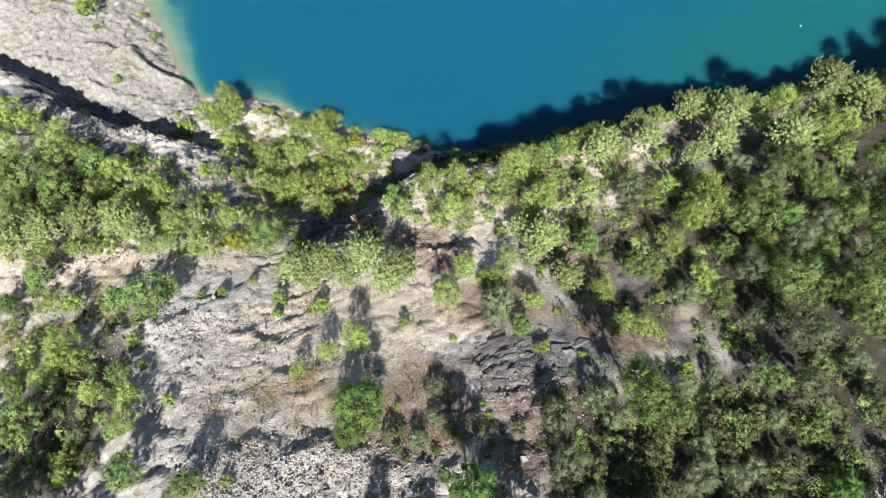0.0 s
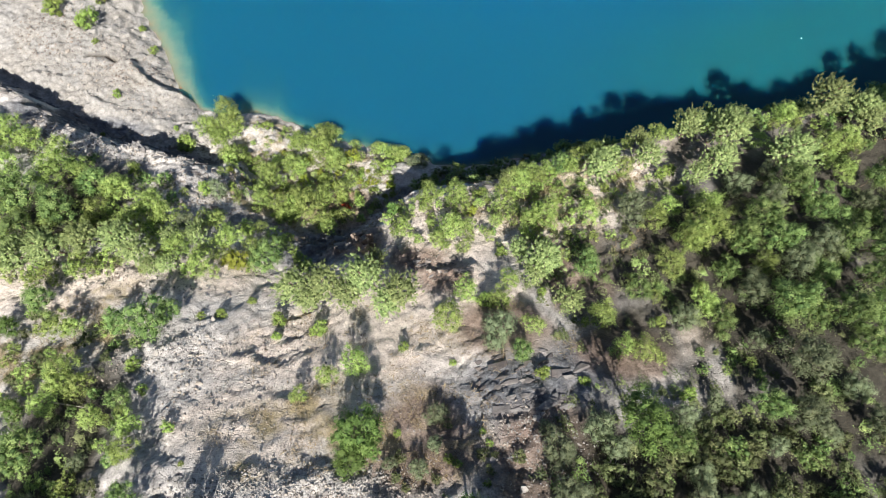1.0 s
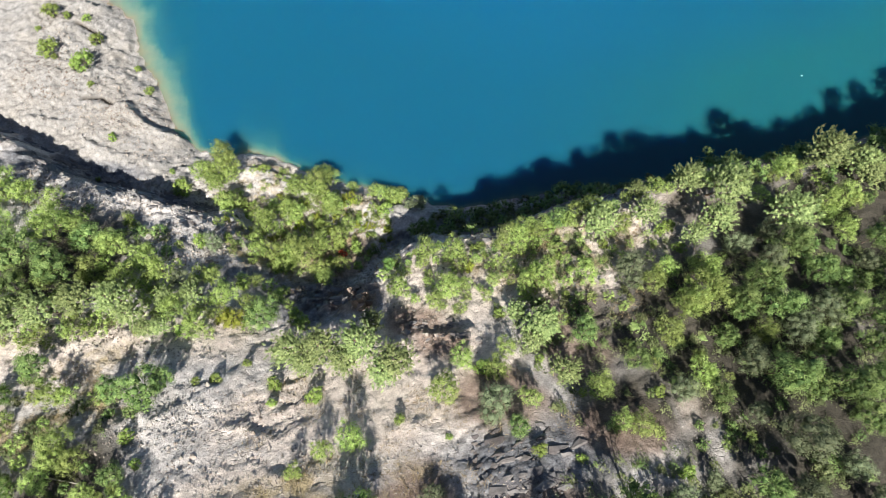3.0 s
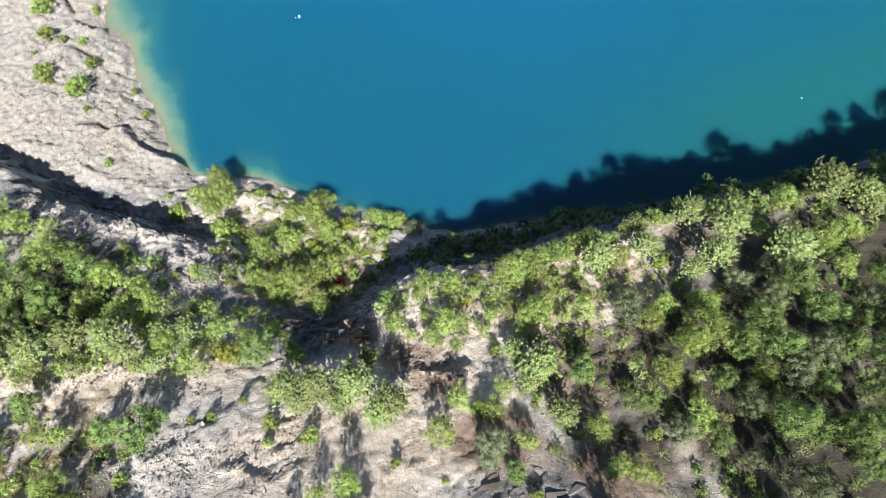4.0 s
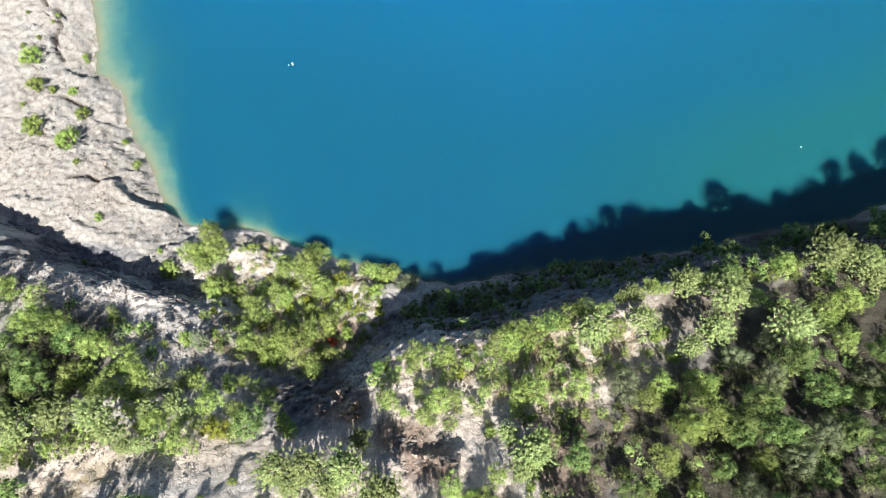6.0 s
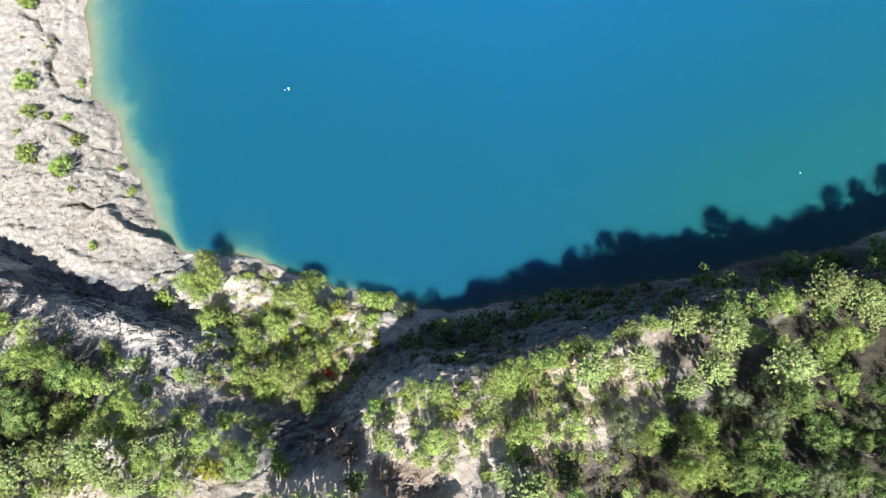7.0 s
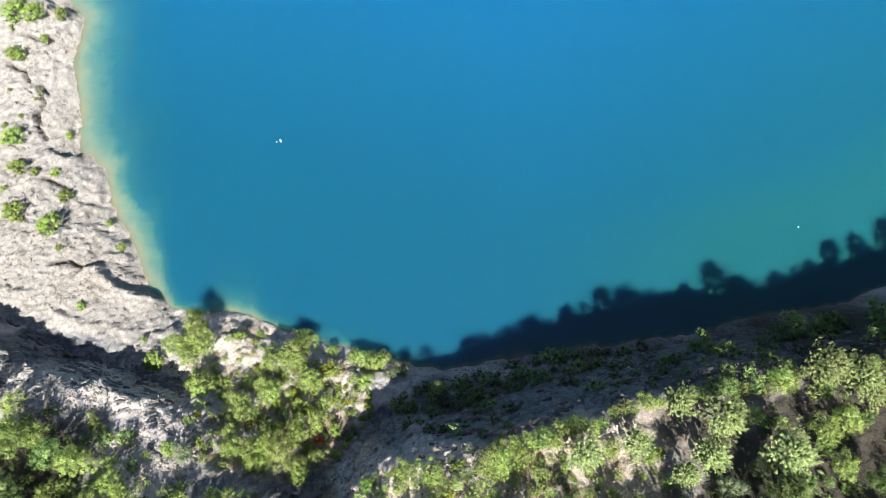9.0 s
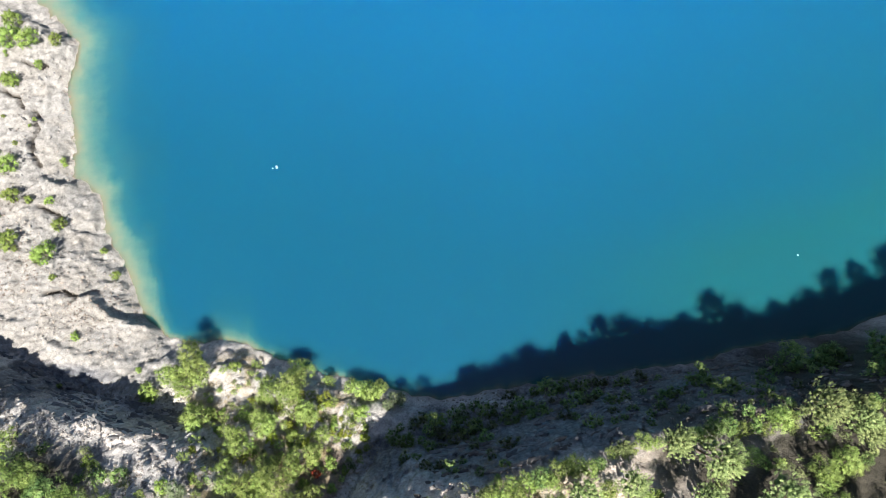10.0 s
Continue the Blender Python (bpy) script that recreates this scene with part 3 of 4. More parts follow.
def broad_tree(kind, seed, leaves, leaf, lobes, tall, middle, flat=0.9, name="birch_tree", taper=0.0, each=13):
    """A broad-leaved tree or shrub with a crown of radius 1 whose middle stands at that height."""
    rng = np.random.RandomState(seed)
    top = new(name)
    k = np.arange(lobes) + 0.5
    z = 1 - 1.55 * k / lobes
    a = k * 2.39996 + rng.uniform(0, 6)
    ring = np.sqrt(np.maximum(1 - z * z, 0))
    c = np.stack([ring * np.cos(a), ring * np.sin(a), z], 1) * rng.uniform(0.46, 0.80, (lobes, 1))
    turn = np.arctan2(c[:, 1], c[:, 0])
    c[:, :2] *= (1 + 0.20 * np.sin(2 * turn + rng.uniform(0, 6)) + 0.14 * np.sin(3 * turn + rng.uniform(0, 6)))[:, None]
    c[:, :2] *= 1 + 0.45 * taper - taper * (c[:, 2:] + 0.5) / 1.3
    c[:, 2] = c[:, 2] * flat + middle
    rad = rng.uniform(0.20, 0.36, lobes) * (1 - 0.35 * taper * np.clip((c[:, 2] - middle) / flat, 0, 1))
    c[:, 2] = np.maximum(c[:, 2], 0.5 * rad)
    crown = new("crown", crown_mesh("crown", c, rad, leaves // each, each, leaf, rng, LEAF[kind], core=0.45 if kind == "b" else 0.62))
    paths = [([(0, 0, -0.25), (0.03, 0.02, middle * 0.5), (rng.uniform(-.1, .1), rng.uniform(-.1, .1), middle + 0.5 * flat)], 0.055 * tall, 0.012)]
    for q in range(min(lobes, 6)):
        z0 = middle * rng.uniform(0.25, 0.8)
        tip = c[-1 - q]
        mid = tip * np.array([0.45, 0.45, 0]) + np.array([0, 0, (z0 + tip[2]) / 2 + 0.05])
        paths.append(([(0.02, 0.01, z0), mid, tip], 0.026 * tall, 0.007))
    stem = new("trunk", limbs_mesh("trunk", paths, BARK))
    for o in (crown, stem):
        o.parent = top
    return top


def pine_tree(seed, boughs=46, middle=1.9, name="pine_tree"):
    """A young pine: boughs rising all round the stem, each ending in upright brushes of needles; crown radius 1."""
    rng = np.random.RandomState(seed)
    top = new(name)
    total = middle + 0.85
    paths = [([(0, 0, -0.3), (0.04, -0.03, total * 0.5), (0.0, 0.03, total)], 0.06, 0.012)]
    tips, dirs, lobes, sizes = [], [], [], []
    for k in range(boughs):
        f = (k + 0.5) / boughs
        z = total - 0.1 - 1.25 * f ** 1.1
        reach = (0.12 + 0.84 * min(1, 1.5 * f) ** 0.75) * rng.uniform(0.66, 1.12)
        a = k * 2.39996 + rng.uniform(-0.3, 0.3)
        way = np.array([math.cos(a), math.sin(a), rng.uniform(0.1, 0.35)])
        base = np.array([0, 0, z - 0.15])
        if k % 2 == 0:
            paths.append(([base, base + way * reach * 0.5 - np.array([0, 0, 0.04]), base + way * reach], 0.010, 0.003))
        lobes.append(base + way * reach * 0.62)
        sizes.append(0.07 + 0.09 * reach)
        for g in (1.0, 0.92, 0.83, 0.72, 0.6, 0.47, 0.34):
            side = np.array([-math.sin(a), math.cos(a), 0]) * rng.normal() * 0.13
            tips.append(base + way * reach * g + side + rng.normal(size=3) * 0.03)
            dirs.append(unit(0.5 * way + 0.25 * unit(side + 1e-6) + np.array([0, 0, 0.9]) + 0.2 * rng.normal(size=3)))
    # each brush: needles fanning round an upright shoot
    each = 28
    tone = np.repeat(rng.rand(len(tips)), each)
    tips, dirs = np.repeat(np.array(tips), each, 0), np.repeat(np.array(dirs), each, 0)
    n = len(tips)
    up = rng.rand(n, 1)
    d = unit(0.75 * dirs + 0.75 * unit(rng.normal(size=(n, 3))))
    length = rng.uniform(0.065, 0.125, (n, 1)) * (1.1 - 0.45 * up)
    face = unit(0.8 * dirs + 0.7 * d + np.array([0, 0, 0.3]))
    side = unit(np.cross(d, face + 0.3 * rng.normal(size=(n, 3)))) * rng.uniform(0.007, 0.012, (n, 1))
    foot = tips + dirs * 0.20 * up + 0.016 * rng.normal(size=(n, 3))
    v = np.stack([foot - side, foot + side, foot + d * length], 1).reshape(-1, 3)
    # lumps under the brushes, in the darkest needle tone as painted inner shade
    bv, bf = BALL
    lobes, sizes = np.array(lobes), np.array(sizes)
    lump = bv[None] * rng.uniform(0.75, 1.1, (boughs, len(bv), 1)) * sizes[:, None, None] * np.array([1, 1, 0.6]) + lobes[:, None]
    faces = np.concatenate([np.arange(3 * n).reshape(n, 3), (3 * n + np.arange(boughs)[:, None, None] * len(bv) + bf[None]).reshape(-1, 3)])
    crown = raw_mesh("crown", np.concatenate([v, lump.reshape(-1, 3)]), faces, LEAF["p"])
    crown.polygons.foreach_set("use_smooth", [True] * len(crown.polygons))
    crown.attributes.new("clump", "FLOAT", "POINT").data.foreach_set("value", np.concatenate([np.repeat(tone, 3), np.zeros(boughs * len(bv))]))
    crown.normals_split_custom_set_from_vertices(np.concatenate([np.repeat(face, 3, 0), np.tile(unit(bv), (boughs, 1))]).tolist())
    crown = new("crown", crown)
    stem = new("trunk", limbs_mesh("trunk", paths, PINE_BARK))
    for o in (crown, stem):
        o.parent = top
    return top


KINDS = {
    "b": ("birch_tree", "young birch with bright yellow-green leaves on rocky ground", "tree",
          [broad_tree("b", 200 + i, 4100, 0.041, 17, 1.0, 1.5, 1.3, taper=0.5) for i in range(6)]),
    "o": ("broadleaf_tree", "mid-green broad-leaved tree with a dense crown", "tree",
          [broad_tree("o", 220 + i, 4400, 0.040, 18, 1.0, 1.5, 1.05, "broadleaf_tree", 0.25) for i in range(6)]),
    "d": ("broadleaf_tree", "vivid deep green broad-leaved tree with a full crown", "tree",
          [broad_tree("d", 240 + i, 5000, 0.040, 18, 1.0, 1.15, 0.95, "broadleaf_tree") for i in range(3)]),
    "g": ("willow_shrub", "grey-green willow shrub with feathery open twigs", "shrub",
          [broad_tree("g", 260 + i, 4200, 0.037, 18, 0.8, 1.05, 0.85, "willow_shrub", each=9) for i in range(4)]),
    "s": ("shrub", "low bright green shrub growing among stones", "shrub",
          [broad_tree("s", 280 + i, 1500, 0.068, 11, 0.6, 0.62, 0.6, "shrub", each=10) for i in range(5)]),
    "y": ("shrub", "yellow-green rounded shrub on the slope", "shrub",
          [broad_tree("y", 300 + i, 2600, 0.055, 11, 0.7, 0.8, 0.8, "shrub") for i in range(2)]),
    "x": ("scrub_bush", "grey-green scrub bush with dense small leaves", "scrub",
          [broad_tree("x", 340 + i, 1000, 0.072, 11, 0.6, 0.6, 0.6, "scrub_bush", each=9) for i in range(5)]),
    "z": ("leafy_bush", "green leafy bush in the wood's undergrowth", "bush",
          [broad_tree("o", 360 + i, 1000, 0.072, 11, 0.6, 0.65, 0.65, "leafy_bush", each=9) for i in range(5)]),
    "w": ("birch_sapling", "birch sapling with thin yellow-green leaves", "sapling",
          [broad_tree("b", 380 + i, 900, 0.074, 10, 0.6, 0.95, 1.1, "birch_sapling", 0.5, each=9) for i in range(5)]),
    "t": ("broadleaf_tree", "tall mid-green broad-leaved tree casting a long shadow", "tree",
          [broad_tree("d", 420 + i, 5600, 0.043, 20, 1.2, 2.4, 1.4, "broadleaf_tree", 0.4) for i in range(2)]),
    "r": ("shrub", "small red-leaved shrub among green birches", "shrub", [broad_tree("red", 430, 1500, 0.07, 8, 0.6, 0.6, 0.6, "shrub")]),
    "p": ("pine_tree", "young pine with pale green open needle brushes", "tree",
          [pine_tree(320 + i) for i in range(5)]),
}

# x, y, crown radius, kind
PROMONTORY = [(-26.6, 32.5, 2.43, "b"), (-29, 30.5, 1.98, "b"), (-31.3, 28.6, 1.48, "s"), (-24.5, 26.4, 1.87, "b"), (-22.1, 31.5, 0.97, "s"), (-15, 30.1, 2.31, "b"), (-17.4, 28.4, 1.69, "b"),
    (-11.2, 29.8, 0.9, "b"), (-6, 28.5, 1.69, "b"), (-8.6, 29, 1.12, "b"), (-2.8, 27.7, 1.33, "g"), (-17.5, 25.5, 1.79, "b"), (-20.2, 24, 1.56, "b"), (-18, 19.5, 2.11, "b"),
    (-15, 19.4, 2.41, "b"), (-20, 19.6, 1.27, "b"), (-13.1, 26.4, 1.67, "b"), (-11.2, 23.9, 1.24, "b"), (-14, 23.4, 1.38, "s"), (-11.9, 21.2, 1.14, "s"), (-11.2, 19.9, 0.66, "r"),
    (-8.2, 20.1, 0.67, "s"), (-23.3, 19.9, 1.23, "g"), (-22.4, 20.5, 0.82, "s"), (-23.6, 26.4, 1.13, "s")]
WEST_WOOD = [(-45.2, 27, 1.39, "b"), (-42.4, 25.2, 1.63, "b"), (-38.2, 21, 2.3, "b"), (-40.4, 24.6, 1.35, "b"), (-40.4, 18.3, 2.5, "o"), (-35, 20, 1.7, "o"), (-32.4, 19.1, 1.85, "b"),
    (-36.4, 16.3, 2.05, "o"), (-33.4, 16.7, 1.51, "b"), (-30.1, 15.9, 1.47, "b"), (-32.6, 13.5, 1.93, "p"), (-35.3, 12.2, 1.93, "p"), (-29.3, 13.1, 1.89, "p"), (-39.1, 14.1, 2.04, "o"),
    (-37.9, 11.5, 1.73, "p"), (-28.2, 17.3, 1.43, "b"), (-27, 16.3, 1.52, "b"), (-25, 13.4, 1.38, "p")]
WEST_SCRUB = [(-27.4, 12, 1.64, "p"), (-22.8, 14, 1.33, "p"), (-20.5, 14, 1.36, "b"), (-24.1, 12.3, 1.32, "b"), (-19.5, 11.6, 1.33, "y"), (-16.7, 12.1, 1.77, "o"), (-14, 11.9, 1.09, "s"),
    (-24.8, 20.1, 0.87, "s"), (-32.7, 22.3, 0.85, "s"), (-24.5, 10.7, 1.07, "p"), (-25.8, 10.7, 1.08, "p"), (-21.9, 11.2, 1.19, "b"), (-19.8, 15.3, 0.83, "s"), (-24.9, 15.6, 1.05, "g")]
MIDDLE = [(-1.1, 18.5, 1.15, "b"), (1.2, 18.5, 1.37, "b"), (-3.6, 14, 1.1, "b"), (-0.7, 13, 0.93, "b"), (0.8, 14.1, 1.55, "b"), (2.8, 16.4, 0.61, "y"), (-4.7, 17.1, 0.74, "s"),
    (-13.2, 8.4, 2, "p"), (-10.4, 8.6, 2.06, "p"), (-8.2, 7.8, 1.61, "p"), (-6.3, 9.1, 2.07, "p"), (-3.6, 7.9, 1.9, "p"), (-6, 11.2, 1.3, "p"), (-11.6, 7.5, 1.48, "p"),
    (-4.7, 7, 1.54, "p"), (1.7, 8.2, 1.17, "b"), (0.3, 5.3, 1.46, "b"), (4.2, 4.6, 1.61, "g"), (5.9, 3, 0.93, "o"), (4.6, 7, 1.1, "b"), (3.5, 7, 0.93, "s"),
    (6.8, 5, 0.97, "b"), (5.4, 8.6, 0.94, "b"), (-13.1, 11.2, 1, "s"), (-5, 17, 0.83, "d")]
MIDDLE_EAST = [(8.2, 10.9, 2.01, "p"), (6.6, 11.9, 1.18, "p"), (9.4, 6.8, 1.51, "p"), (11.8, 10.1, 1.34, "o"), (7.4, 9, 1.21, "p"), (9.4, 15.3, 1.71, "b"), (12.9, 15.3, 1.35, "b"),
    (7.7, 14.8, 1.25, "b"), (12.2, 5.7, 1.34, "b"), (15.4, 7.7, 1.31, "o"), (14.8, 3.2, 1.22, "b"), (13.2, 3.2, 1.04, "b"), (16.7, 15.5, 1.73, "g"), (18.3, 14.5, 1.39, "b"),
    (19.9, 15.7, 1.26, "b"), (18.7, 10.1, 1.46, "b"), (18.6, 5.5, 1.29, "g"), (17.5, -0.3, 0.74, "s"), (20.1, 6.9, 1.58, "b")]
BROW_EAST = [(7.6, 19.5, 1.49, "b"), (6, 18.9, 1.18, "b"), (9.4, 20, 0.98, "b"), (12.4, 21, 1.1, "b"), (10.8, 20.4, 0.87, "s"), (15.1, 20.5, 2.07, "p"), (19.1, 21.1, 1.82, "p"),
    (17.4, 20.7, 1.13, "b"), (23.7, 24.4, 1.97, "p"), (26.3, 23.7, 2.52, "p"), (25.3, 20.3, 1.99, "p"), (22.7, 18.7, 1.52, "p"), (34.1, 26.3, 1.51, "b"), (31.2, 20.4, 2.58, "p"),
    (38.1, 27.7, 2.53, "p"), (40.7, 26.7, 2.11, "p"), (41.4, 25.2, 1.78, "p"), (38.2, 22.9, 1.73, "b"), (36.5, 19.3, 1.42, "b"), (36.1, 22.1, 1.58, "b"), (30.5, 23.4, 1.09, "b")]
EAST_WOOD = [(30.9, 17.7, 2.01, "o"), (38.8, 18.2, 1.65, "o"), (37.2, 16.1, 1.16, "g"), (21.3, 13.5, 2.4, "b"), (23, 15.8, 1.74, "b"), (20.1, 12.3, 1.65, "b"), (25, 12.9, 1.74, "o"),
    (27.6, 12.1, 1.75, "o"), (26.9, 14.5, 1.74, "o"), (29, 16.5, 1.55, "g"), (31.7, 11.9, 1.81, "g"), (33, 12.1, 1.76, "o"), (35.1, 11.3, 1.82, "o"), (28.4, 9.9, 1.73, "g"),
    (25.6, 10.1, 1.21, "b"), (24.5, 11.5, 1.32, "o"), (32, 14.8, 1.53, "o"), (26.5, 17.6, 1.45, "g"), (29.7, 19.3, 1.27, "g")]
SOUTH_EAST_WOOD = [(25.6, 6.5, 2.03, "o"), (30, 6.1, 2.08, "o"), (27.4, 6, 1.63, "o"), (23.9, 7.7, 1.65, "g"), (32.7, 6.2, 1.7, "o"), (31.1, 3.4, 1.44, "o"), (25.6, 2.4, 2.26, "g"),
    (22.2, -0.5, 1.47, "o"), (24.2, -1.6, 1.87, "g"), (12.9, -1.6, 2.1, "t"), (15.3, -2.7, 1.36, "o"), (10.3, -2, 1.42, "g"), (11.1, -3.4, 1.16, "g"), (1.5, -6.2, 1.8, "t"),
    (24.6, -7.3, 1.24, "d"), (22.7, 9.3, 1.27, "o"), (21, 5.4, 1.2, "o"), (30, 8.8, 1.42, "o"), (34.1, 8.7, 1.56, "o"), (2.9, -7.4, 1.27, "g"), (23.5, 3.7, 1.02, "g"),
    (28.8, 0.3, 1.3, "g"), (29.6, -2, 1.37, "g")]
SOUTH_WEST = [(-34.1, 7.5, 1.64, "o"), (-31.1, 5.1, 1.56, "b"), (-24.1, 5.6, 2.15, "o"), (-22.7, 6.1, 1.3, "o"), (-26.8, 5.6, 1.32, "o"), (-36.2, 5.2, 1.2, "d"), (-29.2, 1.5, 1.75, "b"),
    (-27.4, 0.4, 1.29, "b"), (-29.4, -0.9, 1.34, "b"), (-23.9, -0.5, 1.1, "o"), (-25.5, -1.6, 1.1, "b"), (-24.1, 1.9, 0.82, "s"), (-22.7, 0.1, 0.61, "s"), (-22.2, -2.1, 1.15, "b"),
    (-21.8, -3.8, 1.2, "b"), (-25.2, -4.7, 0.85, "g"), (-19.5, -2.5, 0.66, "s"), (-29, -4.1, 1.95, "o"), (-20.1, -6.4, 1.44, "o"), (-24.6, -7.1, 0.9, "b"), (-15.6, -7.1, 1.28, "o"),
    (-13.5, -7.1, 0.64, "s"), (-27, -7.6, 1.48, "g"), (-32.1, -1.4, 1.09, "d")]
BARE_SLOPE = [(-14.1, 5.7, 0.8, "s"), (-13.9, 4.2, 0.49, "s"), (-10.3, 4.8, 0.96, "s"), (-6.7, 2.1, 1.28, "b"), (-8.8, 1.1, 0.9, "b"), (-10.6, -0.3, 0.77, "b"), (-5.7, -2.4, 1.94, "d"),
    (-6.1, -4.1, 1.29, "d"), (-3, 3.2, 0.57, "s"), (-19.1, 6.2, 0.66, "s"), (-17, 7.5, 0.47, "s"), (-20.6, 6, 0.46, "s"), (-17.6, -4.7, 0.25, "s"), (-0.3, -1.5, 0.96, "g"),
    (-0.5, -3.3, 0.66, "g"), (7.2, 1.3, 0.67, "s"), (10.1, 0.7, 0.5, "s"), (0.7, 2, 0.34, "s"), (6.7, -2.2, 0.62, "g"), (-4.8, -3.6, 0.77, "d"), (-1.6, -4.8, 0.76, "g"),
    (-3.5, -4.5, 0.61, "g")]
SHORE_EAST = [(46.2, 31.6, 1.3, "z"), (48.4, 32.6, 1.5, "z"), (50.5, 32.2, 1.4, "z"), (52, 33.6, 1.4, "z"), (47.6, 30.4, 1.2, "z"), (15.1, 28.5, 1.39, "z"), (17.9, 27.3, 1.34, "z"), (13.5, 26.2, 1.52, "z"), (5.1, 24.5, 1.12, "z"), (10.5, 25.2, 1.13, "z"), (30.5, 29.3, 1.85, "z"), (32.1, 28.7, 1.5, "z"),
    (44.6, 33.2, 1.1, "b"), (56.4, 39.6, 1.15, "z"), (41.4, 31, 1.86, "z"), (55.1, 38.3, 1.11, "z"), (1.6, 25.3, 0.87, "b"), (47.3, 31.8, 1.82, "z"), (43.6, 31.1, 1.84, "z"),
    (26.6, 28, 0.97, "z"), (37.6, 29.9, 0.99, "z"), (7.4, 23.5, 0.92, "z"), (-1.5, 23.2, 0.92, "d"), (-6.9, 26.2, 0.82, "s"), (-5.9, 28.4, 1.14, "s")]
WEST_BENCH = [(-48.9, 46.5, 1.48, "s"), (-44.4, 48.9, 1.1, "s"), (-46, 52, 0.71, "s"), (-48.1, 51.9, 0.64, "s"), (-51.1, 56.3, 1.55, "s"), (-50, 52.4, 1.2, "s"), (-52.4, 67.8, 1.45, "s"),
    (-50.3, 73.2, 1.54, "s"), (-52.9, 73.5, 1.9, "s"), (-47.5, 73.7, 1.03, "s"), (-49.6, 70.4, 0.77, "s"), (-46, 57.8, 0.6, "s"), (-53.2, 76.3, 1.41, "s"), (-45.9, 57.3, 0.41, "s"),
    (-39.9, 46, 0.55, "s"), (-44.8, 44.9, 1.69, "s"), (-38.1, 42.9, 0.71, "s"), (-40.4, 35.1, 0.67, "s"), (-43.9, 42.1, 0.53, "s"), (-45.9, 44.6, 0.77, "s"), (-33.4, 31.2, 0.44, "s"),
    (-41.3, 29.5, 0.44, "s")]
PROMONTORY_SOUTH = [(-19.9, 23, 1.44, "b"), (-16.7, 21.3, 1.55, "b"), (-13.6, 20.7, 1.66, "b"), (-11.6, 22.2, 1.44, "b"), (-17, 18.2, 1.76, "b"), (-13.1, 17.5, 1.75, "b"), (-17, 25.2, 1.34, "b"),
    (-15, 29, 1.37, "b"), (-13.1, 26.4, 1.34, "b"), (-26.9, 29.1, 1.52, "b"), (-25.3, 26.6, 1.22, "b"), (-25.2, 30.3, 1.25, "b"), (-9.8, 20.9, 1.05, "s"), (-7.5, 28.8, 1.27, "b"),
    (-3.9, 26.9, 0.89, "g"), (-6.4, 24.4, 0.74, "s"), (-8.5, 22.6, 0.74, "s"), (-17.7, 29.6, 1.24, "b"), (-20.4, 20.9, 1.15, "b"), (-11, 18.4, 1.27, "b")]
PLANTS = {"promontory": PROMONTORY, "promontory foot of the slope": PROMONTORY_SOUTH, "west wood": WEST_WOOD, "west scrub": WEST_SCRUB, "middle of the slope": MIDDLE, "slope east": MIDDLE_EAST,
          "brow east": BROW_EAST, "east wood": EAST_WOOD, "south-east wood": SOUTH_EAST_WOOD, "south-west slope": SOUTH_WEST, "bare slope": BARE_SLOPE,
          "shore below the wall": SHORE_EAST, "west bench": WEST_BENCH}
GROUPS = {"b": "young birches", "o": "broad-leaved trees", "d": "broad-leaved trees", "g": "willow shrubs", "s": "low shrubs", "y": "low shrubs", "x": "scrub", "z": "bushes", "w": "birch saplings", "t": "broad-leaved trees", "r": "low shrubs", "p": "young pines"}
rng = random.Random(5)
used = set()


def plant(x, y, r, kind, tall=1.0):
    name, label, category, variants = KINDS[kind]
    z = float(land(np.array([x]), np.array([y]), False)[0]) - 0.05
    r = 0.97 * r
    ob = rng.choice(variants)
    m = pose(x, y, z, rng.uniform(-5, 5), rng.uniform(-5, 5), rng.uniform(0, 360)) @ Matrix.Diagonal((r, r, tall * r * rng.uniform(1.0, 1.25), 1))
    if ob in used:
        made = copy_thing(ob, m)
        made.matrix_basis = m
        return made
    used.add(ob)
    ob.matrix_basis = m
    return ob


def planted(x, y, r, kind, tall=1.0):
    ob = plant(x, y, r, kind, tall)
    tagged(ob, KINDS[kind][1], KINDS[kind][2], GROUPS[kind])


BROW_FAR = [(46, 27.3, 1.7, "p"), (48.6, 28.4, 1.8, "o"), (50.8, 29.2, 1.7, "o"), (41.5, 12.5, 1.8, "t"), (44.5, 16.5, 1.9, "t"), (38.8, 13.2, 1.5, "t"), (46.5, 20.5, 1.8, "t"), (43, 7, 1.8, "t"), (39, 5, 1.6, "t"),
            (50, 30.5, 1.5, "o"), (53, 32, 1.9, "p"), (56.5, 33.4, 1.8, "o"), (60, 35, 2.2, "p"), (48, 26, 2.0, "o"), (53, 28, 2.2, "o"), (44, 24, 1.9, "p"), (58, 30, 2, "o")]
SOUTH_EDGE = [(-31, -8.5, 1.8, "o"), (-28, -10, 1.7, "t"), (-24.5, -10.2, 1.6, "o"), (-21.5, -9.4, 1.1, "t"), (-16.6, -10.4, 0.8, "t"), (-4, -9.6, 1.0, "t"),
              (-1.3, -9.2, 1.2, "o"), (4.6, -10.2, 1.7, "t"), (8, -10.2, 1.8, "o"), (12, -10.5, 1.8, "t"), (17, -10.6, 1.8, "o"), (22, -11, 1.8, "o"), (27, -10.8, 1.8, "t")]
PLANTS["brow far east"], PLANTS["south edge"] = BROW_FAR, SOUTH_EDGE
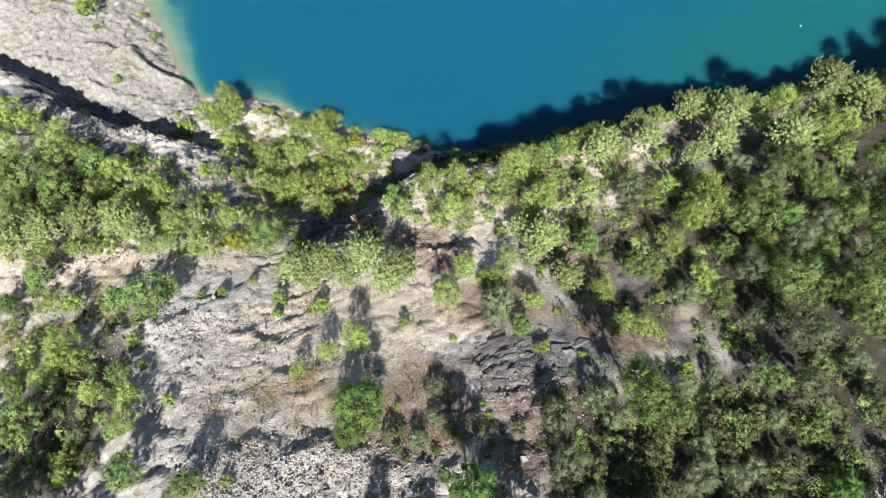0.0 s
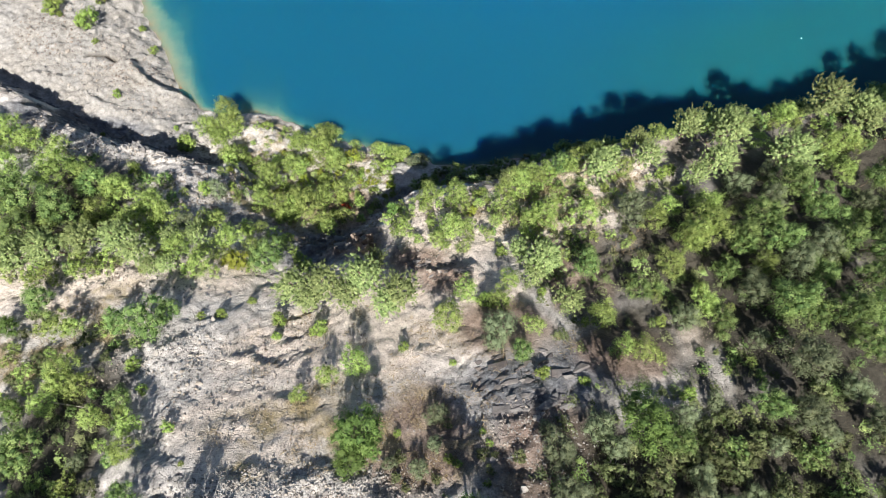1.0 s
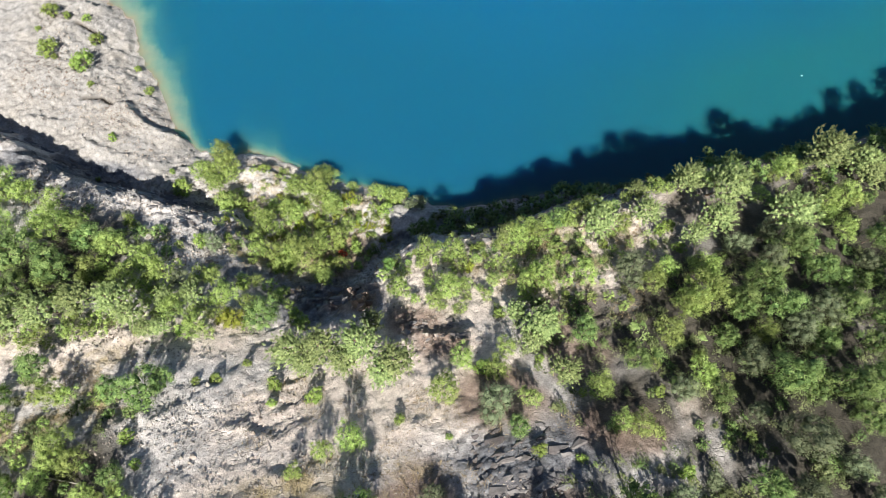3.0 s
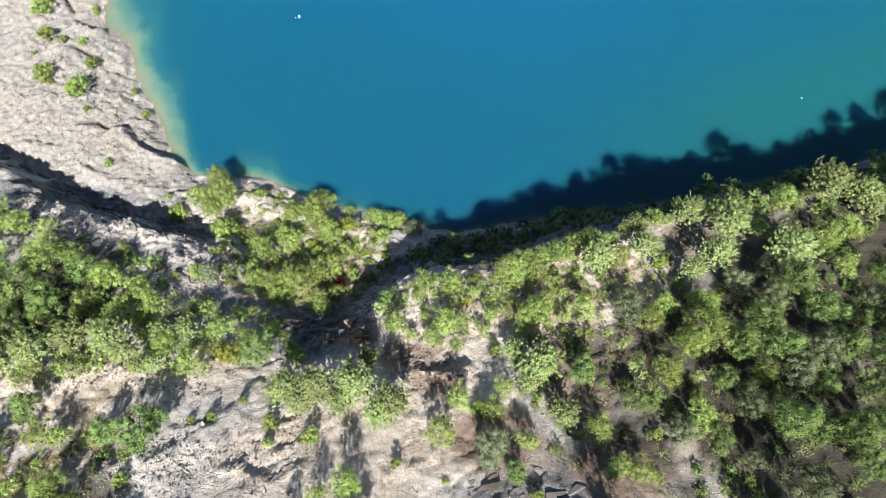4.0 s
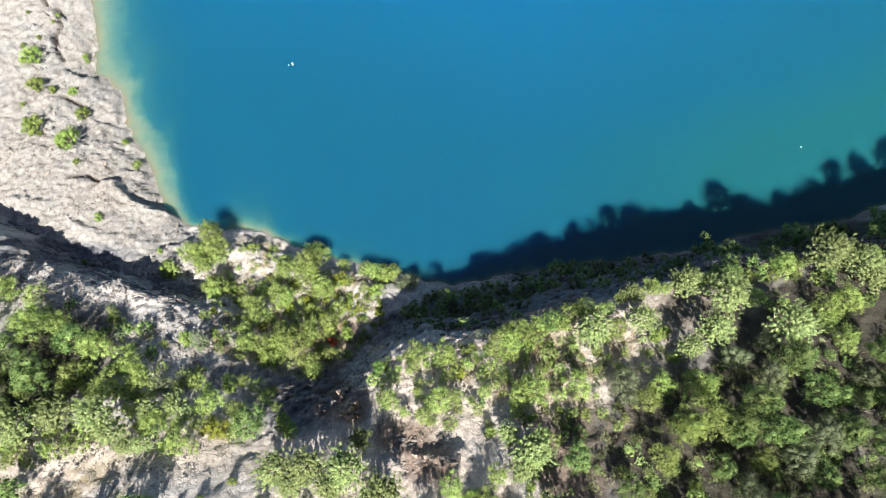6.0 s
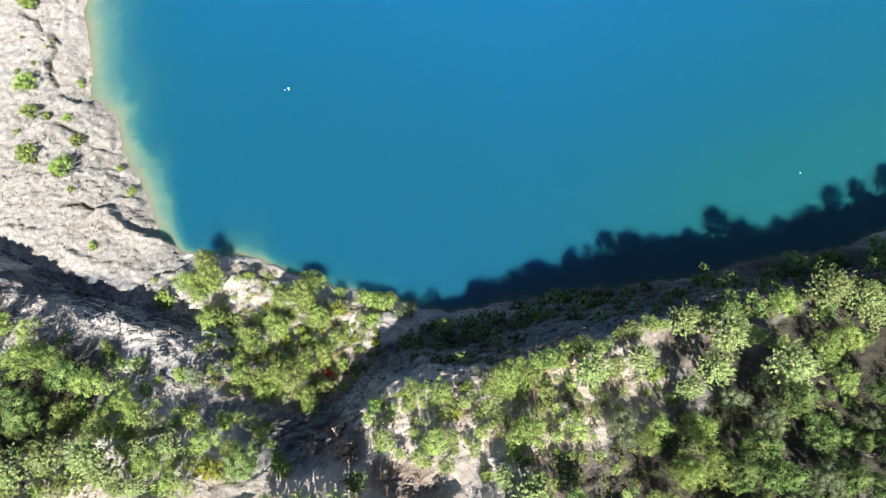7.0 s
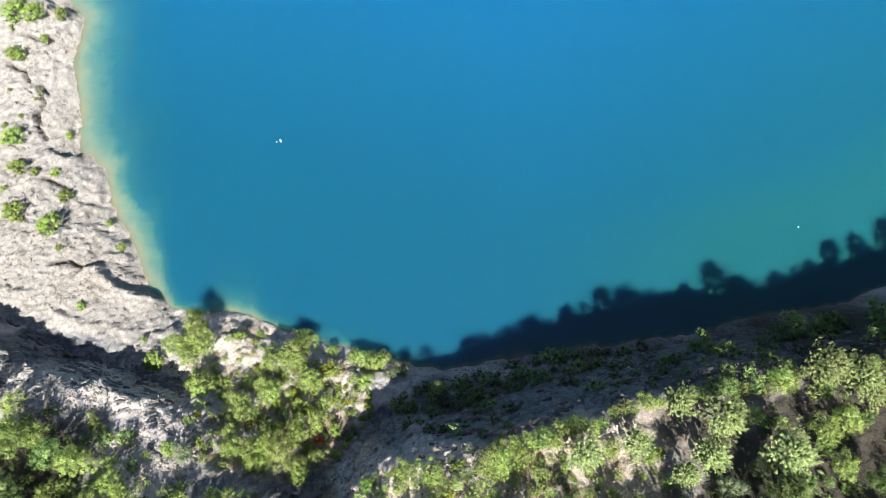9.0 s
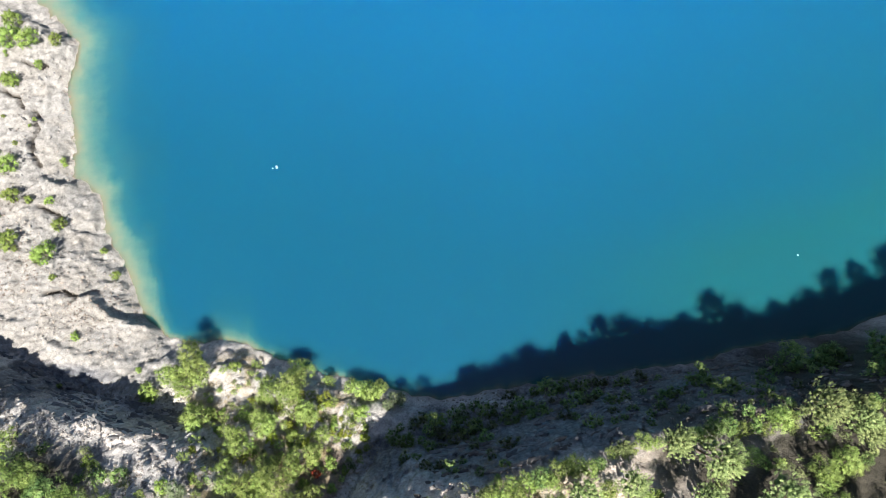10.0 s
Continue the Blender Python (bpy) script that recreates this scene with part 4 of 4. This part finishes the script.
# an uneven row of young trees along the brow of the east wall
ROW, x = [], 6.5
while x < 62:
    ROW.append((x, float(along(BROW, x, 1)) - rng.uniform(0.5, 1.5), rng.uniform(0.6, 1.25), rng.choice("bbwop")))
    x += rng.uniform(0.9, 1.7)
PLANTS["brow row"] = ROW
GROWTH = ((EAST_WOOD, 0.86), (SOUTH_EAST_WOOD, 0.86), (MIDDLE_EAST, 0.96), (BROW_EAST, 0.92), (WEST_SCRUB, 1.05), (PROMONTORY, 0.93), (PROMONTORY_SOUTH, 0.92), (SOUTH_WEST, 0.9), (SHORE_EAST, 1.25))
for rows in PLANTS.values():
    for x, y, r, kind in rows:
        stems = 2 if kind == "b" and r > 1.5 else 1
        tall = 1.5 if rows in (EAST_WOOD, SOUTH_EAST_WOOD) else 1.0
        for _ in range(stems - 1):
            a = rng.uniform(0, math.tau)
            planted(x + 0.55 * r * math.cos(a), y + 0.55 * r * math.sin(a), r * rng.uniform(0.5, 0.72), kind, tall)
        r = r * next((f for group, f in GROWTH if rows is group), 1.0)
        r = r * (1, 1, 0.9)[stems]
        planted(x, y, r, kind, tall)
# undergrowth: x, y, half-widths, how many, smallest and largest crown, kinds
UNDERGROWTH = [(-47.5, 22, 4.5, 4.5, 20, 0.9, 1.6, "bbo"), (33, 14, 6, 4.5, 18, 0.5, 1.0, "zzo"), (39, 9, 6, 8, 18, 0.7, 1.3, "zzo"), (20, 4, 5, 4, 10, 0.4, 0.8, "zw"),
               (21, -5, 15, 5, 64, 0.7, 1.5, "xxzgx"), (27, 9, 13, 9, 12, 0.4, 0.8, "zzxw"), (36, 19, 9, 8, 14, 0.5, 1.0, "zzxw"), (13, 11, 8, 8, 24, 0.4, 0.7, "wsx"),
               (-35, 17, 9, 7, 34, 0.6, 1.0, "zww"), (-28, -2, 6, 7, 34, 0.5, 0.9, "wzx"), (-15, 23, 9, 6, 84, 0.35, 0.8, "wwsy"), (-22.5, 28.5, 5, 4, 26, 0.3, 0.6, "wsw"), (3, 23.5, 7, 2.6, 34, 0.6, 1.2, "zx"), (13, 18.5, 10, 3.5, 28, 0.4, 0.8, "ws"),
               (-24, 13.5, 9, 3.4, 60, 0.6, 1.15, "wbw"), (-36, 12.5, 7, 3.5, 34, 0.6, 1.1, "wbw"), (22, 27.8, 22, 2.4, 90, 0.5, 1.3, "zzx"), (0, -4.5, 5, 2.5, 16, 0.3, 0.6, "xs"), (-50, 60, 5, 18, 10, 0.25, 0.5, "s"),
               (-33, 4, 4, 5, 12, 0.4, 0.8, "wx"), (34, 27, 8, 2, 14, 0.5, 1.0, "zw"), (0.5, 15.5, 6, 3.5, 34, 0.4, 0.85, "wwb"), (9, 15, 5, 5, 24, 0.4, 0.8, "wwz")]
taken = [(x, y, r) for rows in PLANTS.values() for x, y, r, _ in rows]
for cx, cy, rx, ry, count, small, large, kinds in UNDERGROWTH:
    for _ in range(count):
        for _ in range(12):
            a, d = rng.uniform(0, math.tau), math.sqrt(rng.random())
            x, y, r = cx + rx * d * math.cos(a), cy + ry * d * math.sin(a), rng.uniform(small, large)
            if all(math.hypot(x - px, y - py) > 0.55 * (r + pr) for px, py, pr in taken) and float(shore_distance(np.array([x]), np.array([y]))[0]) > 0.8:
                taken.append((x, y, r))
                planted(x, y, r, rng.choice(kinds))
                break
for _, _, _, variants in KINDS.values():
    for ob in variants:
        if ob not in used:
            for o in list(ob.children) + [ob]:
                bpy.data.objects.remove(o)


# ---------------------------------------------------------------- low scrub that closes the wood's floor
# x, y, half-widths, how many clumps
THICKETS = [(21, -4.5, 16, 6, 260), (29, 9, 12, 9, 300), (39, 20, 10, 8, 80), (45, 8, 8, 12, 120), (-36, 17, 9, 7, 130), (-29, -3, 6, 7, 110), (13, 10, 7, 8, 90), (-15, 23, 9, 5, 110), (12, 18, 10, 3, 70)]


def thicket_mesh(material, share, seed):
    r = np.random.RandomState(seed)
    vs, ns, tone = [], [], []
    for cx, cy, rx, ry, count in THICKETS:
        count = int(count * share)
        a, d = r.uniform(0, math.tau, count), np.sqrt(r.rand(count))
        x, y = cx + rx * d * np.cos(a), cy + ry * d * np.sin(a)
        z, _, sd = base_land(x, y)
        k = 150
        size = np.repeat(r.uniform(0.3, 0.85, count), k)[:, None]
        w = unit(r.normal(size=(count * k, 3))) * r.uniform(0.3, 1.0, (count * k, 1))
        w[:, 2] = np.abs(w[:, 2]) * 0.8
        p = np.repeat(np.stack([x, y, z], 1), k, 0) + w * size * (1 + 0.5 * np.sin(5 * w[:, :1] + 3 * w[:, 1:2]))
        nor = unit(w + np.array([0, 0, 0.6]) + 0.6 * r.normal(size=p.shape))
        s1 = unit(np.cross(nor, r.normal(size=p.shape)))
        s2 = np.cross(nor, s1)
        q = r.uniform(0.05, 0.10, (len(p), 1))
        keep = np.repeat(sd > 0.8, k)
        vs.append(np.stack([p + s2 * q * 0.6, p - s2 * q * 0.6, p + s1 * q * 1.6], 1)[keep].reshape(-1, 3))
        ns.append(unit(w + np.array([0, 0, 0.7]) + 0.3 * nor)[keep])
        tone.append(np.repeat(r.rand(count), k)[keep])
    v = np.concatenate(vs)
    me = raw_mesh("thicket", v, np.arange(len(v)).reshape(-1, 3), material)
    return soft_leaves(me, np.concatenate(ns), np.concatenate(tone))


tagged(new("thicket", thicket_mesh(LEAF["x"], 0.6, 31)), "low grey-green scrub covering the ground between the trees", "scrub", kind="stuff")
tagged(new("thicket", thicket_mesh(LEAF["o"], 0.25, 32)), "low green scrub and brambles covering the ground between the trees", "scrub", kind="stuff")


# ---------------------------------------------------------------- loose rock
def broken_rock(name, seed, size, material, points=16):
    """An angular broken rock about 1 long: the hull of a few corners thrown into a box."""
    r = np.random.RandomState(seed)
    bm = bmesh.new()
    for p in r.uniform(-0.5, 0.5, (points, 3)):
        bm.verts.new(Vector(p) * (0.75 + 0.25 * r.rand()) * Vector(size))
    made = bmesh.ops.convex_hull(bm, input=bm.verts[:])
    bmesh.ops.delete(bm, geom=[v for v in set(made["geom_interior"] + made["geom_unused"]) if isinstance(v, bmesh.types.BMVert)], context="VERTS")
    me = bpy.data.meshes.new(name)
    bm.to_mesh(me)
    bm.free()
    me.materials.append(material)
    return me


# x, y, half-widths, how many, smallest and largest
SCREE = [(19.8, 2.8, 1.8, 3.8, 500, 0.06, 0.25), (-9, -6.5, 9, 2.2, 4600, 0.09, 0.36), (-15, 1, 6, 5, 1700, 0.08, 0.35), (6, -4, 4, 3.5, 1700, 0.07, 0.32), (-33, 10, 6, 1.6, 700, 0.12, 0.45), (-1, -2, 5, 4, 900, 0.07, 0.28),
         (-44, 42, 9, 7, 3600, 0.07, 0.4), (-38, 36, 7, 4, 2200, 0.07, 0.4), (-48, 60, 4, 16, 2600, 0.08, 0.4), (-36, 26.5, 11, 3.5, 2600, 0.1, 0.6), (-25, 20, 6, 3.5, 1500, 0.1, 0.5), (0.5, 10, 4, 2, 500, 0.08, 0.35),
         (-3, 15.5, 7, 3.5, 800, 0.1, 0.45), (-11, 16, 5, 3, 600, 0.1, 0.5), (-23, 3, 5, 3, 800, 0.1, 0.45), (6, 0, 4, 3, 250, 0.06, 0.25), (22, 28, 24, 2.4, 2600, 0.1, 0.6),
         (-13, 26, 8, 4, 800, 0.1, 0.4), (-22, 9.5, 6, 2, 600, 0.1, 0.4), (-8, 6, 9, 3, 900, 0.06, 0.22), (8, 19, 8, 2.5, 600, 0.1, 0.4)]
CUBE = np.array([(-1, -1, -1), (1, -1, -1), (1, 1, -1), (-1, 1, -1), (-1, -1, 1), (1, -1, 1), (1, 1, 1), (-1, 1, 1)], float) * 0.5
FACES = np.array([(0, 3, 2, 1), (4, 5, 6, 7), (0, 1, 5, 4), (1, 2, 6, 5), (2, 3, 7, 6), (3, 0, 4, 7)])


def scree_mesh():
    r = np.random.RandomState(9)
    vs, n = [], 0
    for cx, cy, rx, ry, count, small, large in SCREE:
        count = int(0.9 * count)
        a, d = r.uniform(0, math.tau, count), np.sqrt(r.rand(count)) * r.uniform(0.8, 1.15, count)
        x, y = cx + rx * d * np.cos(a), cy + ry * d * np.sin(a)
        size = 0.5 * (small + (large - small) * r.rand(count) ** 2.6)
        z, _, _, sd = land(x, y)
        keep = sd > 0.2
        x, y, z, size = x[keep], y[keep], z[keep], size[keep]
        k = len(x)
        v = CUBE[None] * np.stack([size * r.uniform(0.8, 1.5, k), size * r.uniform(0.6, 1.0, k), size * r.uniform(0.35, 0.8, k)], 1)[:, None]
        v = v * r.uniform(0.55, 1.15, (k, 8, 1)) + r.normal(size=(k, 8, 3)) * size[:, None, None] * 0.09
        t, u = r.uniform(0, math.tau, k), r.normal(size=k) * 0.35 - 0.3
        vy, vz = v[:, :, 1] * np.cos(u)[:, None] - v[:, :, 2] * np.sin(u)[:, None], v[:, :, 1] * np.sin(u)[:, None] + v[:, :, 2] * np.cos(u)[:, None]
        vx = v[:, :, 0] * np.cos(t)[:, None] - vy * np.sin(t)[:, None]
        vy = v[:, :, 0] * np.sin(t)[:, None] + vy * np.cos(t)[:, None]
        vs.append(np.stack([vx + x[:, None], vy + y[:, None], vz + (z + 0.12 * size)[:, None]], 2).reshape(-1, 3))
        n += k
    return raw_mesh("scree", np.concatenate(vs), (np.arange(n)[:, None, None] * 8 + FACES[None]).reshape(-1, 4), ROCK)


tagged(new("scree", scree_mesh()), "loose grey and tan broken stones strewn over the slope", "scree", kind="stuff")

STONES = [broken_rock("boulder", 400 + i, (1.15, 0.95, 0.7), ROCK) for i in range(8)]
# x, y, half-widths, how many, smallest and largest
BOULDERS = [(-9, -6.3, 8, 1.6, 26, 0.4, 0.8), (-8, 13.8, 2.0, 1.3, 9, 0.8, 2.2), (-16, 1, 5, 4, 20, 0.4, 0.8), (-22, 4, 4, 2.5, 10, 0.4, 0.8), (6, 0.5, 3, 2.5, 3, 0.4, 0.7),
            (-36, 27.5, 9, 2.5, 22, 0.6, 1.4), (-24, 19, 4, 2, 12, 0.6, 1.3), (-48, 60, 3.5, 14, 22, 0.4, 1.0), (-43, 41, 7, 6, 22, 0.4, 1.0), (-1, 10.2, 3, 0.8, 8, 0.5, 1.2),
            (22, 28.5, 18, 1.5, 26, 0.5, 1.3), (-12, 24, 7, 3, 14, 0.5, 1.1), (1, 18, 4, 1.0, 12, 0.5, 1.2), (-33, 10.2, 5, 1, 14, 0.4, 0.9), (6, -3.5, 3, 2.5, 14, 0.4, 0.9)]
for cx, cy, rx, ry, count, small, large in BOULDERS:
    for _ in range(count):
        a, d = rng.uniform(0, math.tau), math.sqrt(rng.random())
        x, y, size = cx + rx * d * math.cos(a), cy + ry * d * math.sin(a), 0.75 * (small + (large - small) * rng.random() ** 1.8)
        z = float(land(np.array([x]), np.array([y]))[0][0])
        ob = new("boulder", rng.choice(STONES))
        ob.matrix_basis = pose(x, y, z + 0.05 * size, rng.uniform(-25, 5), rng.uniform(-15, 15), rng.uniform(0, 360)) @ Matrix.Diagonal((size, size, size * rng.uniform(0.7, 1.1), 1))
        tagged(ob, "angular grey-beige boulder lying on the slope", "boulder", "boulders")


SLABS = [broken_rock("flat_rock", 460 + i, (1.2, 0.8, 0.42), SLAB, 14) for i in range(9)]
# x, y, half-widths, how many, smallest and largest, lie of the layers
SLAB_BEDS = [(6.2, 0.6, 4.2, 2.4, 70, 0.3, 1.2, 18), (-37, 25.6, 8, 1.6, 40, 0.3, 1.0, -24), (-42, 40, 5, 5, 30, 0.25, 0.8, -25), (-49.5, 61, 2.5, 12, 30, 0.25, 0.8, -50), (-9, 13.6, 3, 1.8, 18, 0.5, 1.5, 5),
             (-22, 3, 4, 2, 10, 0.3, 0.8, 20), (0, 10, 4, 1.2, 16, 0.3, 1.0, 0), (3, 19.6, 4, 1.0, 18, 0.4, 1.2, 8), (24, 27.2, 14, 1.4, 34, 0.4, 1.3, 12), (-27, 21, 3, 2, 16, 0.3, 1.0, -20)]


def slab_pose(x, y, size, lie, stretch):
    z, zx, zy = land(np.array([x, x + 0.6, x]), np.array([y, y, y + 0.6]))[0]
    tilt_x, tilt_y = np.clip((math.degrees(math.atan((zy - z) / 0.6)), -math.degrees(math.atan((zx - z) / 0.6))), -35, 35)
    return pose(x, y, z + 0.02 * size, 0.8 * tilt_x + rng.uniform(-6, 6), 0.8 * tilt_y + rng.uniform(-6, 6), 0) @ pose(0, 0, 0, 0, 0, lie) @ Matrix.Diagonal((stretch * size, size, min(size, 1.3), 1))


for cx, cy, rx, ry, count, small, large, lie in SLAB_BEDS:
    for _ in range(count):
        a, d = rng.uniform(0, math.tau), math.sqrt(rng.random())
        x, y, size = cx + rx * d * math.cos(a), cy + ry * d * math.sin(a), small + (large - small) * rng.random() ** 1.6
        ob = new("flat_rock", rng.choice(SLABS))
        ob.matrix_basis = slab_pose(x, y, size, lie + rng.uniform(-14, 14) + rng.choice((0, 180)), rng.uniform(0.9, 1.6))
        tagged(ob, "flat split blue-grey rock lying on the slope", "rock", "flat rocks")


def outcrop(x, y, tall, wide, seed):
    """A standing outcrop of split rock: a few tall blocks leaning together on one base."""
    r = random.Random(seed)
    top = tagged(new("rock_outcrop"), "rust-brown split rock outcrop standing on the slope", "rock", "outcrops")
    z = float(land(np.array([x]), np.array([y]), False)[0])
    top.matrix_basis = pose(x, y, z, 0, 0, r.uniform(-20, 20))
    for k in range(6):
        a, h = k * math.tau / 5 + r.uniform(-0.3, 0.3), tall * (1.0 if k == 5 else r.uniform(0.45, 0.85))
        away = 0 if k == 5 else wide * r.uniform(0.35, 0.6)
        block = new("rock", broken_rock("rock", seed + k, (wide * r.uniform(0.75, 1.1), wide * r.uniform(0.6, 0.9), h + 1.6), RED_ROCK, 22))
        block.parent = top
        block.matrix_basis = pose(away * math.cos(a), away * math.sin(a), h / 2 - 0.8, r.uniform(-8, 8), r.uniform(-8, 8), r.uniform(0, 360))


outcrop(-7.3, 13.2, 3.3, 1.2, 700)
outcrop(-8.5, 14.4, 1.6, 1.0, 720)


def shelves(x0, x1, near, far, count):
    """Shelves of layered rock down the face of a wall, joined."""
    bm = bmesh.new()
    for _ in range(count):
        x = rng.uniform(x0, x1)
        way = math.degrees(math.atan(float(along(BROW, x + 1, 1) - along(BROW, x - 1, 1)) / 2))
        m = slab_pose(x, float(along(BROW, x, 1)) + rng.uniform(near, far), rng.uniform(0.3, 1.0), way + rng.uniform(-8, 8) + rng.choice((0, 180)), rng.uniform(1.3, 2.4))
        first = len(bm.verts)
        bm.from_mesh(rng.choice(SLABS))
        bm.verts.ensure_lookup_table()
        for v in bm.verts[first:]:
            v.co = m @ v.co
    me = bpy.data.meshes.new("rock_shelves")
    bm.to_mesh(me)
    bm.free()
    me.materials.append(SLAB)
    tagged(new("rock_shelves", me), "narrow shelves of layered blue-grey rock in the quarry wall", "rock", kind="stuff")


shelves(1, 48, 0.3, 3.6, 420)
shelves(-54, -26, 0.2, 2.2, 200)


# ---------------------------------------------------------------- dry grass
def grass_mesh():
    r = np.random.RandomState(12)
    vs = []
    for cx, cy, rx, ry in STRAW + [(1, -2.5, 4, 3), (-36, 1, 4, 4), (-8, 3, 9, 4), (6, 4, 5, 3), (-12, 20, 8, 6), (14, 16, 10, 5)]:
        k = int(rx * ry * 150)
        a, d = r.uniform(0, math.tau, k), np.sqrt(r.rand(k))
        x, y = cx + rx * d * np.cos(a), cy + ry * d * np.sin(a)
        keep = vnoise(x, y, 1.6, 151) + 0.5 * vnoise(x, y, 0.5, 152) > 0.15
        x, y = x[keep], y[keep]
        z = land(x, y)[0]
        keep = z > 0.5
        x, y, z = x[keep], y[keep], z[keep]
        k = len(x)
        foot = np.stack([x, y, z - 0.03], 1)
        lean = unit(np.stack([r.normal(size=k), r.normal(size=k) + 0.2, r.uniform(0.4, 1.4, k)], 1)) * r.uniform(0.2, 0.6, (k, 1))
        side = unit(np.stack([r.normal(size=k), r.normal(size=k), 0 * x], 1)) * r.uniform(0.012, 0.03, (k, 1))
        vs.append(np.stack([foot - side, foot + side, foot + lean], 1).reshape(-1, 3))
    v = np.concatenate(vs)
    return raw_mesh("dry_grass", v, np.arange(len(v)).reshape(-1, 3), DRY)


tagged(new("dry_grass", grass_mesh()), "straw-coloured dry grass in thin tufts", "grass", kind="stuff")


# ---------------------------------------------------------------- what floats on the lake
def plain_material(name, colour, rough):
    m = Mat(name, rough)
    m.colour(m.mix(m.noise(9, 3), colour, tuple(0.8 * c for c in colour)))
    return m.m


WHITE = plain_material("weathered_white_plastic", (0.82, 0.83, 0.80), 0.4)
PALE = plain_material("stained_pale_foam", (0.36, 0.42, 0.43), 0.7)


def turned(name, profile, material, parent, around=16):
    """A round part from radius and height pairs."""
    bm = bmesh.new()
    rings = [[bm.verts.new((r * math.cos(k * math.tau / around), r * math.sin(k * math.tau / around), z)) for k in range(around)] for r, z in profile]
    for a, b in zip(rings, rings[1:]):
        for k in range(around):
            bm.faces.new((a[k], a[(k + 1) % around], b[(k + 1) % around], b[k]))
    bm.faces.new(rings[-1])
    bm.faces.new(rings[0][::-1])
    me = bpy.data.meshes.new(name)
    bm.to_mesh(me)
    bm.free()
    me.materials.append(material)
    ob = new(name, me)
    ob.parent = parent
    return ob


def buoy(x, y, size):
    top = tagged(new("buoy"), "small round white plastic buoy floating on the lake", "buoy", "buoys")
    top.location = (x, y, 0)
    turned("float", [(0.25 * size, -0.35 * size), (0.48 * size, -0.1 * size), (0.5 * size, 0.1 * size), (0.4 * size, 0.34 * size), (0.15 * size, 0.46 * size)], WHITE, top)
    turned("neck", [(0.12 * size, 0.44 * size), (0.12 * size, 0.6 * size), (0.16 * size, 0.62 * size), (0.16 * size, 0.68 * size)], WHITE, top, 10)


buoy(48.2, 45.2, 0.2)
buoy(-19.35, 57.0, 0.17)
bm = bmesh.new()
bmesh.ops.create_cube(bm, size=1.0, matrix=Matrix.Diagonal((0.26, 0.44, 0.12, 1)))
bmesh.ops.bevel(bm, geom=bm.edges[:], offset=0.04, segments=2, affect="EDGES")
for v in bm.verts:
    v.co += 0.03 * Vector((noise.noise(v.co * 5), noise.noise(v.co * 5 + Vector((3, 1, 2))), 0))
me = bpy.data.meshes.new("foam_block")
bm.to_mesh(me)
bm.free()
me.materials.append(PALE)
foam = tagged(new("foam_block", me), "pale worn foam block drifting beside a buoy", "debris")
foam.matrix_basis = pose(-18.85, 57.15, 0.03, 0, 0, 20)


# ---------------------------------------------------------------- dead wood
DEAD = bark_material("bleached_dead_wood", (0.22, 0.20, 0.17), (0.38, 0.35, 0.31))


def dead_shrub(x, y, size, seed):
    """A leafless bleached shrub: forked bare twigs from one root."""
    r = random.Random(seed)
    paths = []
    for k in range(9):
        a, up = r.uniform(0, math.tau), r.uniform(0.5, 1.0)
        tip = Vector((math.cos(a) * r.uniform(0.4, 0.9), math.sin(a) * r.uniform(0.4, 0.9), up))
        mid = tip * 0.5 + Vector((r.uniform(-0.1, 0.1), r.uniform(-0.1, 0.1), 0.08))
        paths.append(([(0, 0, -0.1), mid, tip], 0.03, 0.008))
        for _ in range(3):
            end = tip + Vector((r.uniform(-0.35, 0.35), r.uniform(-0.35, 0.35), r.uniform(0.0, 0.35)))
            paths.append(([mid, (mid + end) / 2 + Vector((0, 0, 0.05)), end], 0.012, 0.004))
    ob = tagged(new("dead_shrub", limbs_mesh("dead_shrub", paths, DEAD)), "bleached leafless dead shrub with bare forked twigs", "shrub", "dead shrubs")
    ob.matrix_basis = pose(x, y, float(land(np.array([x]), np.array([y]))[0][0]), 0, 0, r.uniform(0, 360)) @ Matrix.Diagonal((size, size, size, 1))


for k, (x, y, size) in enumerate([(11.2, -4.6, 1.1), (22.8, 3.2, 0.9), (-17.4, 29.6, 1.0), (37.5, 26.2, 1.1), (35.8, 13.4, 1.2), (-4.5, 27.6, 0.8), (40.2, 27.6, 1.3)]):
    dead_shrub(x, y, size, 500 + k)

a, b = Vector((-29.6, -0.9, 0)), Vector((-26.2, -1.3, 0))
pts = [a.lerp(b, f) for f in (0, 0.35, 0.7, 1.0)]
pts = [Vector((p.x, p.y, float(land(np.array([p.x]), np.array([p.y]), False)[0]) + 0.45)) for p in pts]
tagged(new("fallen_trunk", limbs_mesh("fallen_trunk", [(pts, 0.07, 0.03)], DEAD)), "thin bleached birch trunk fallen across the undergrowth", "log")
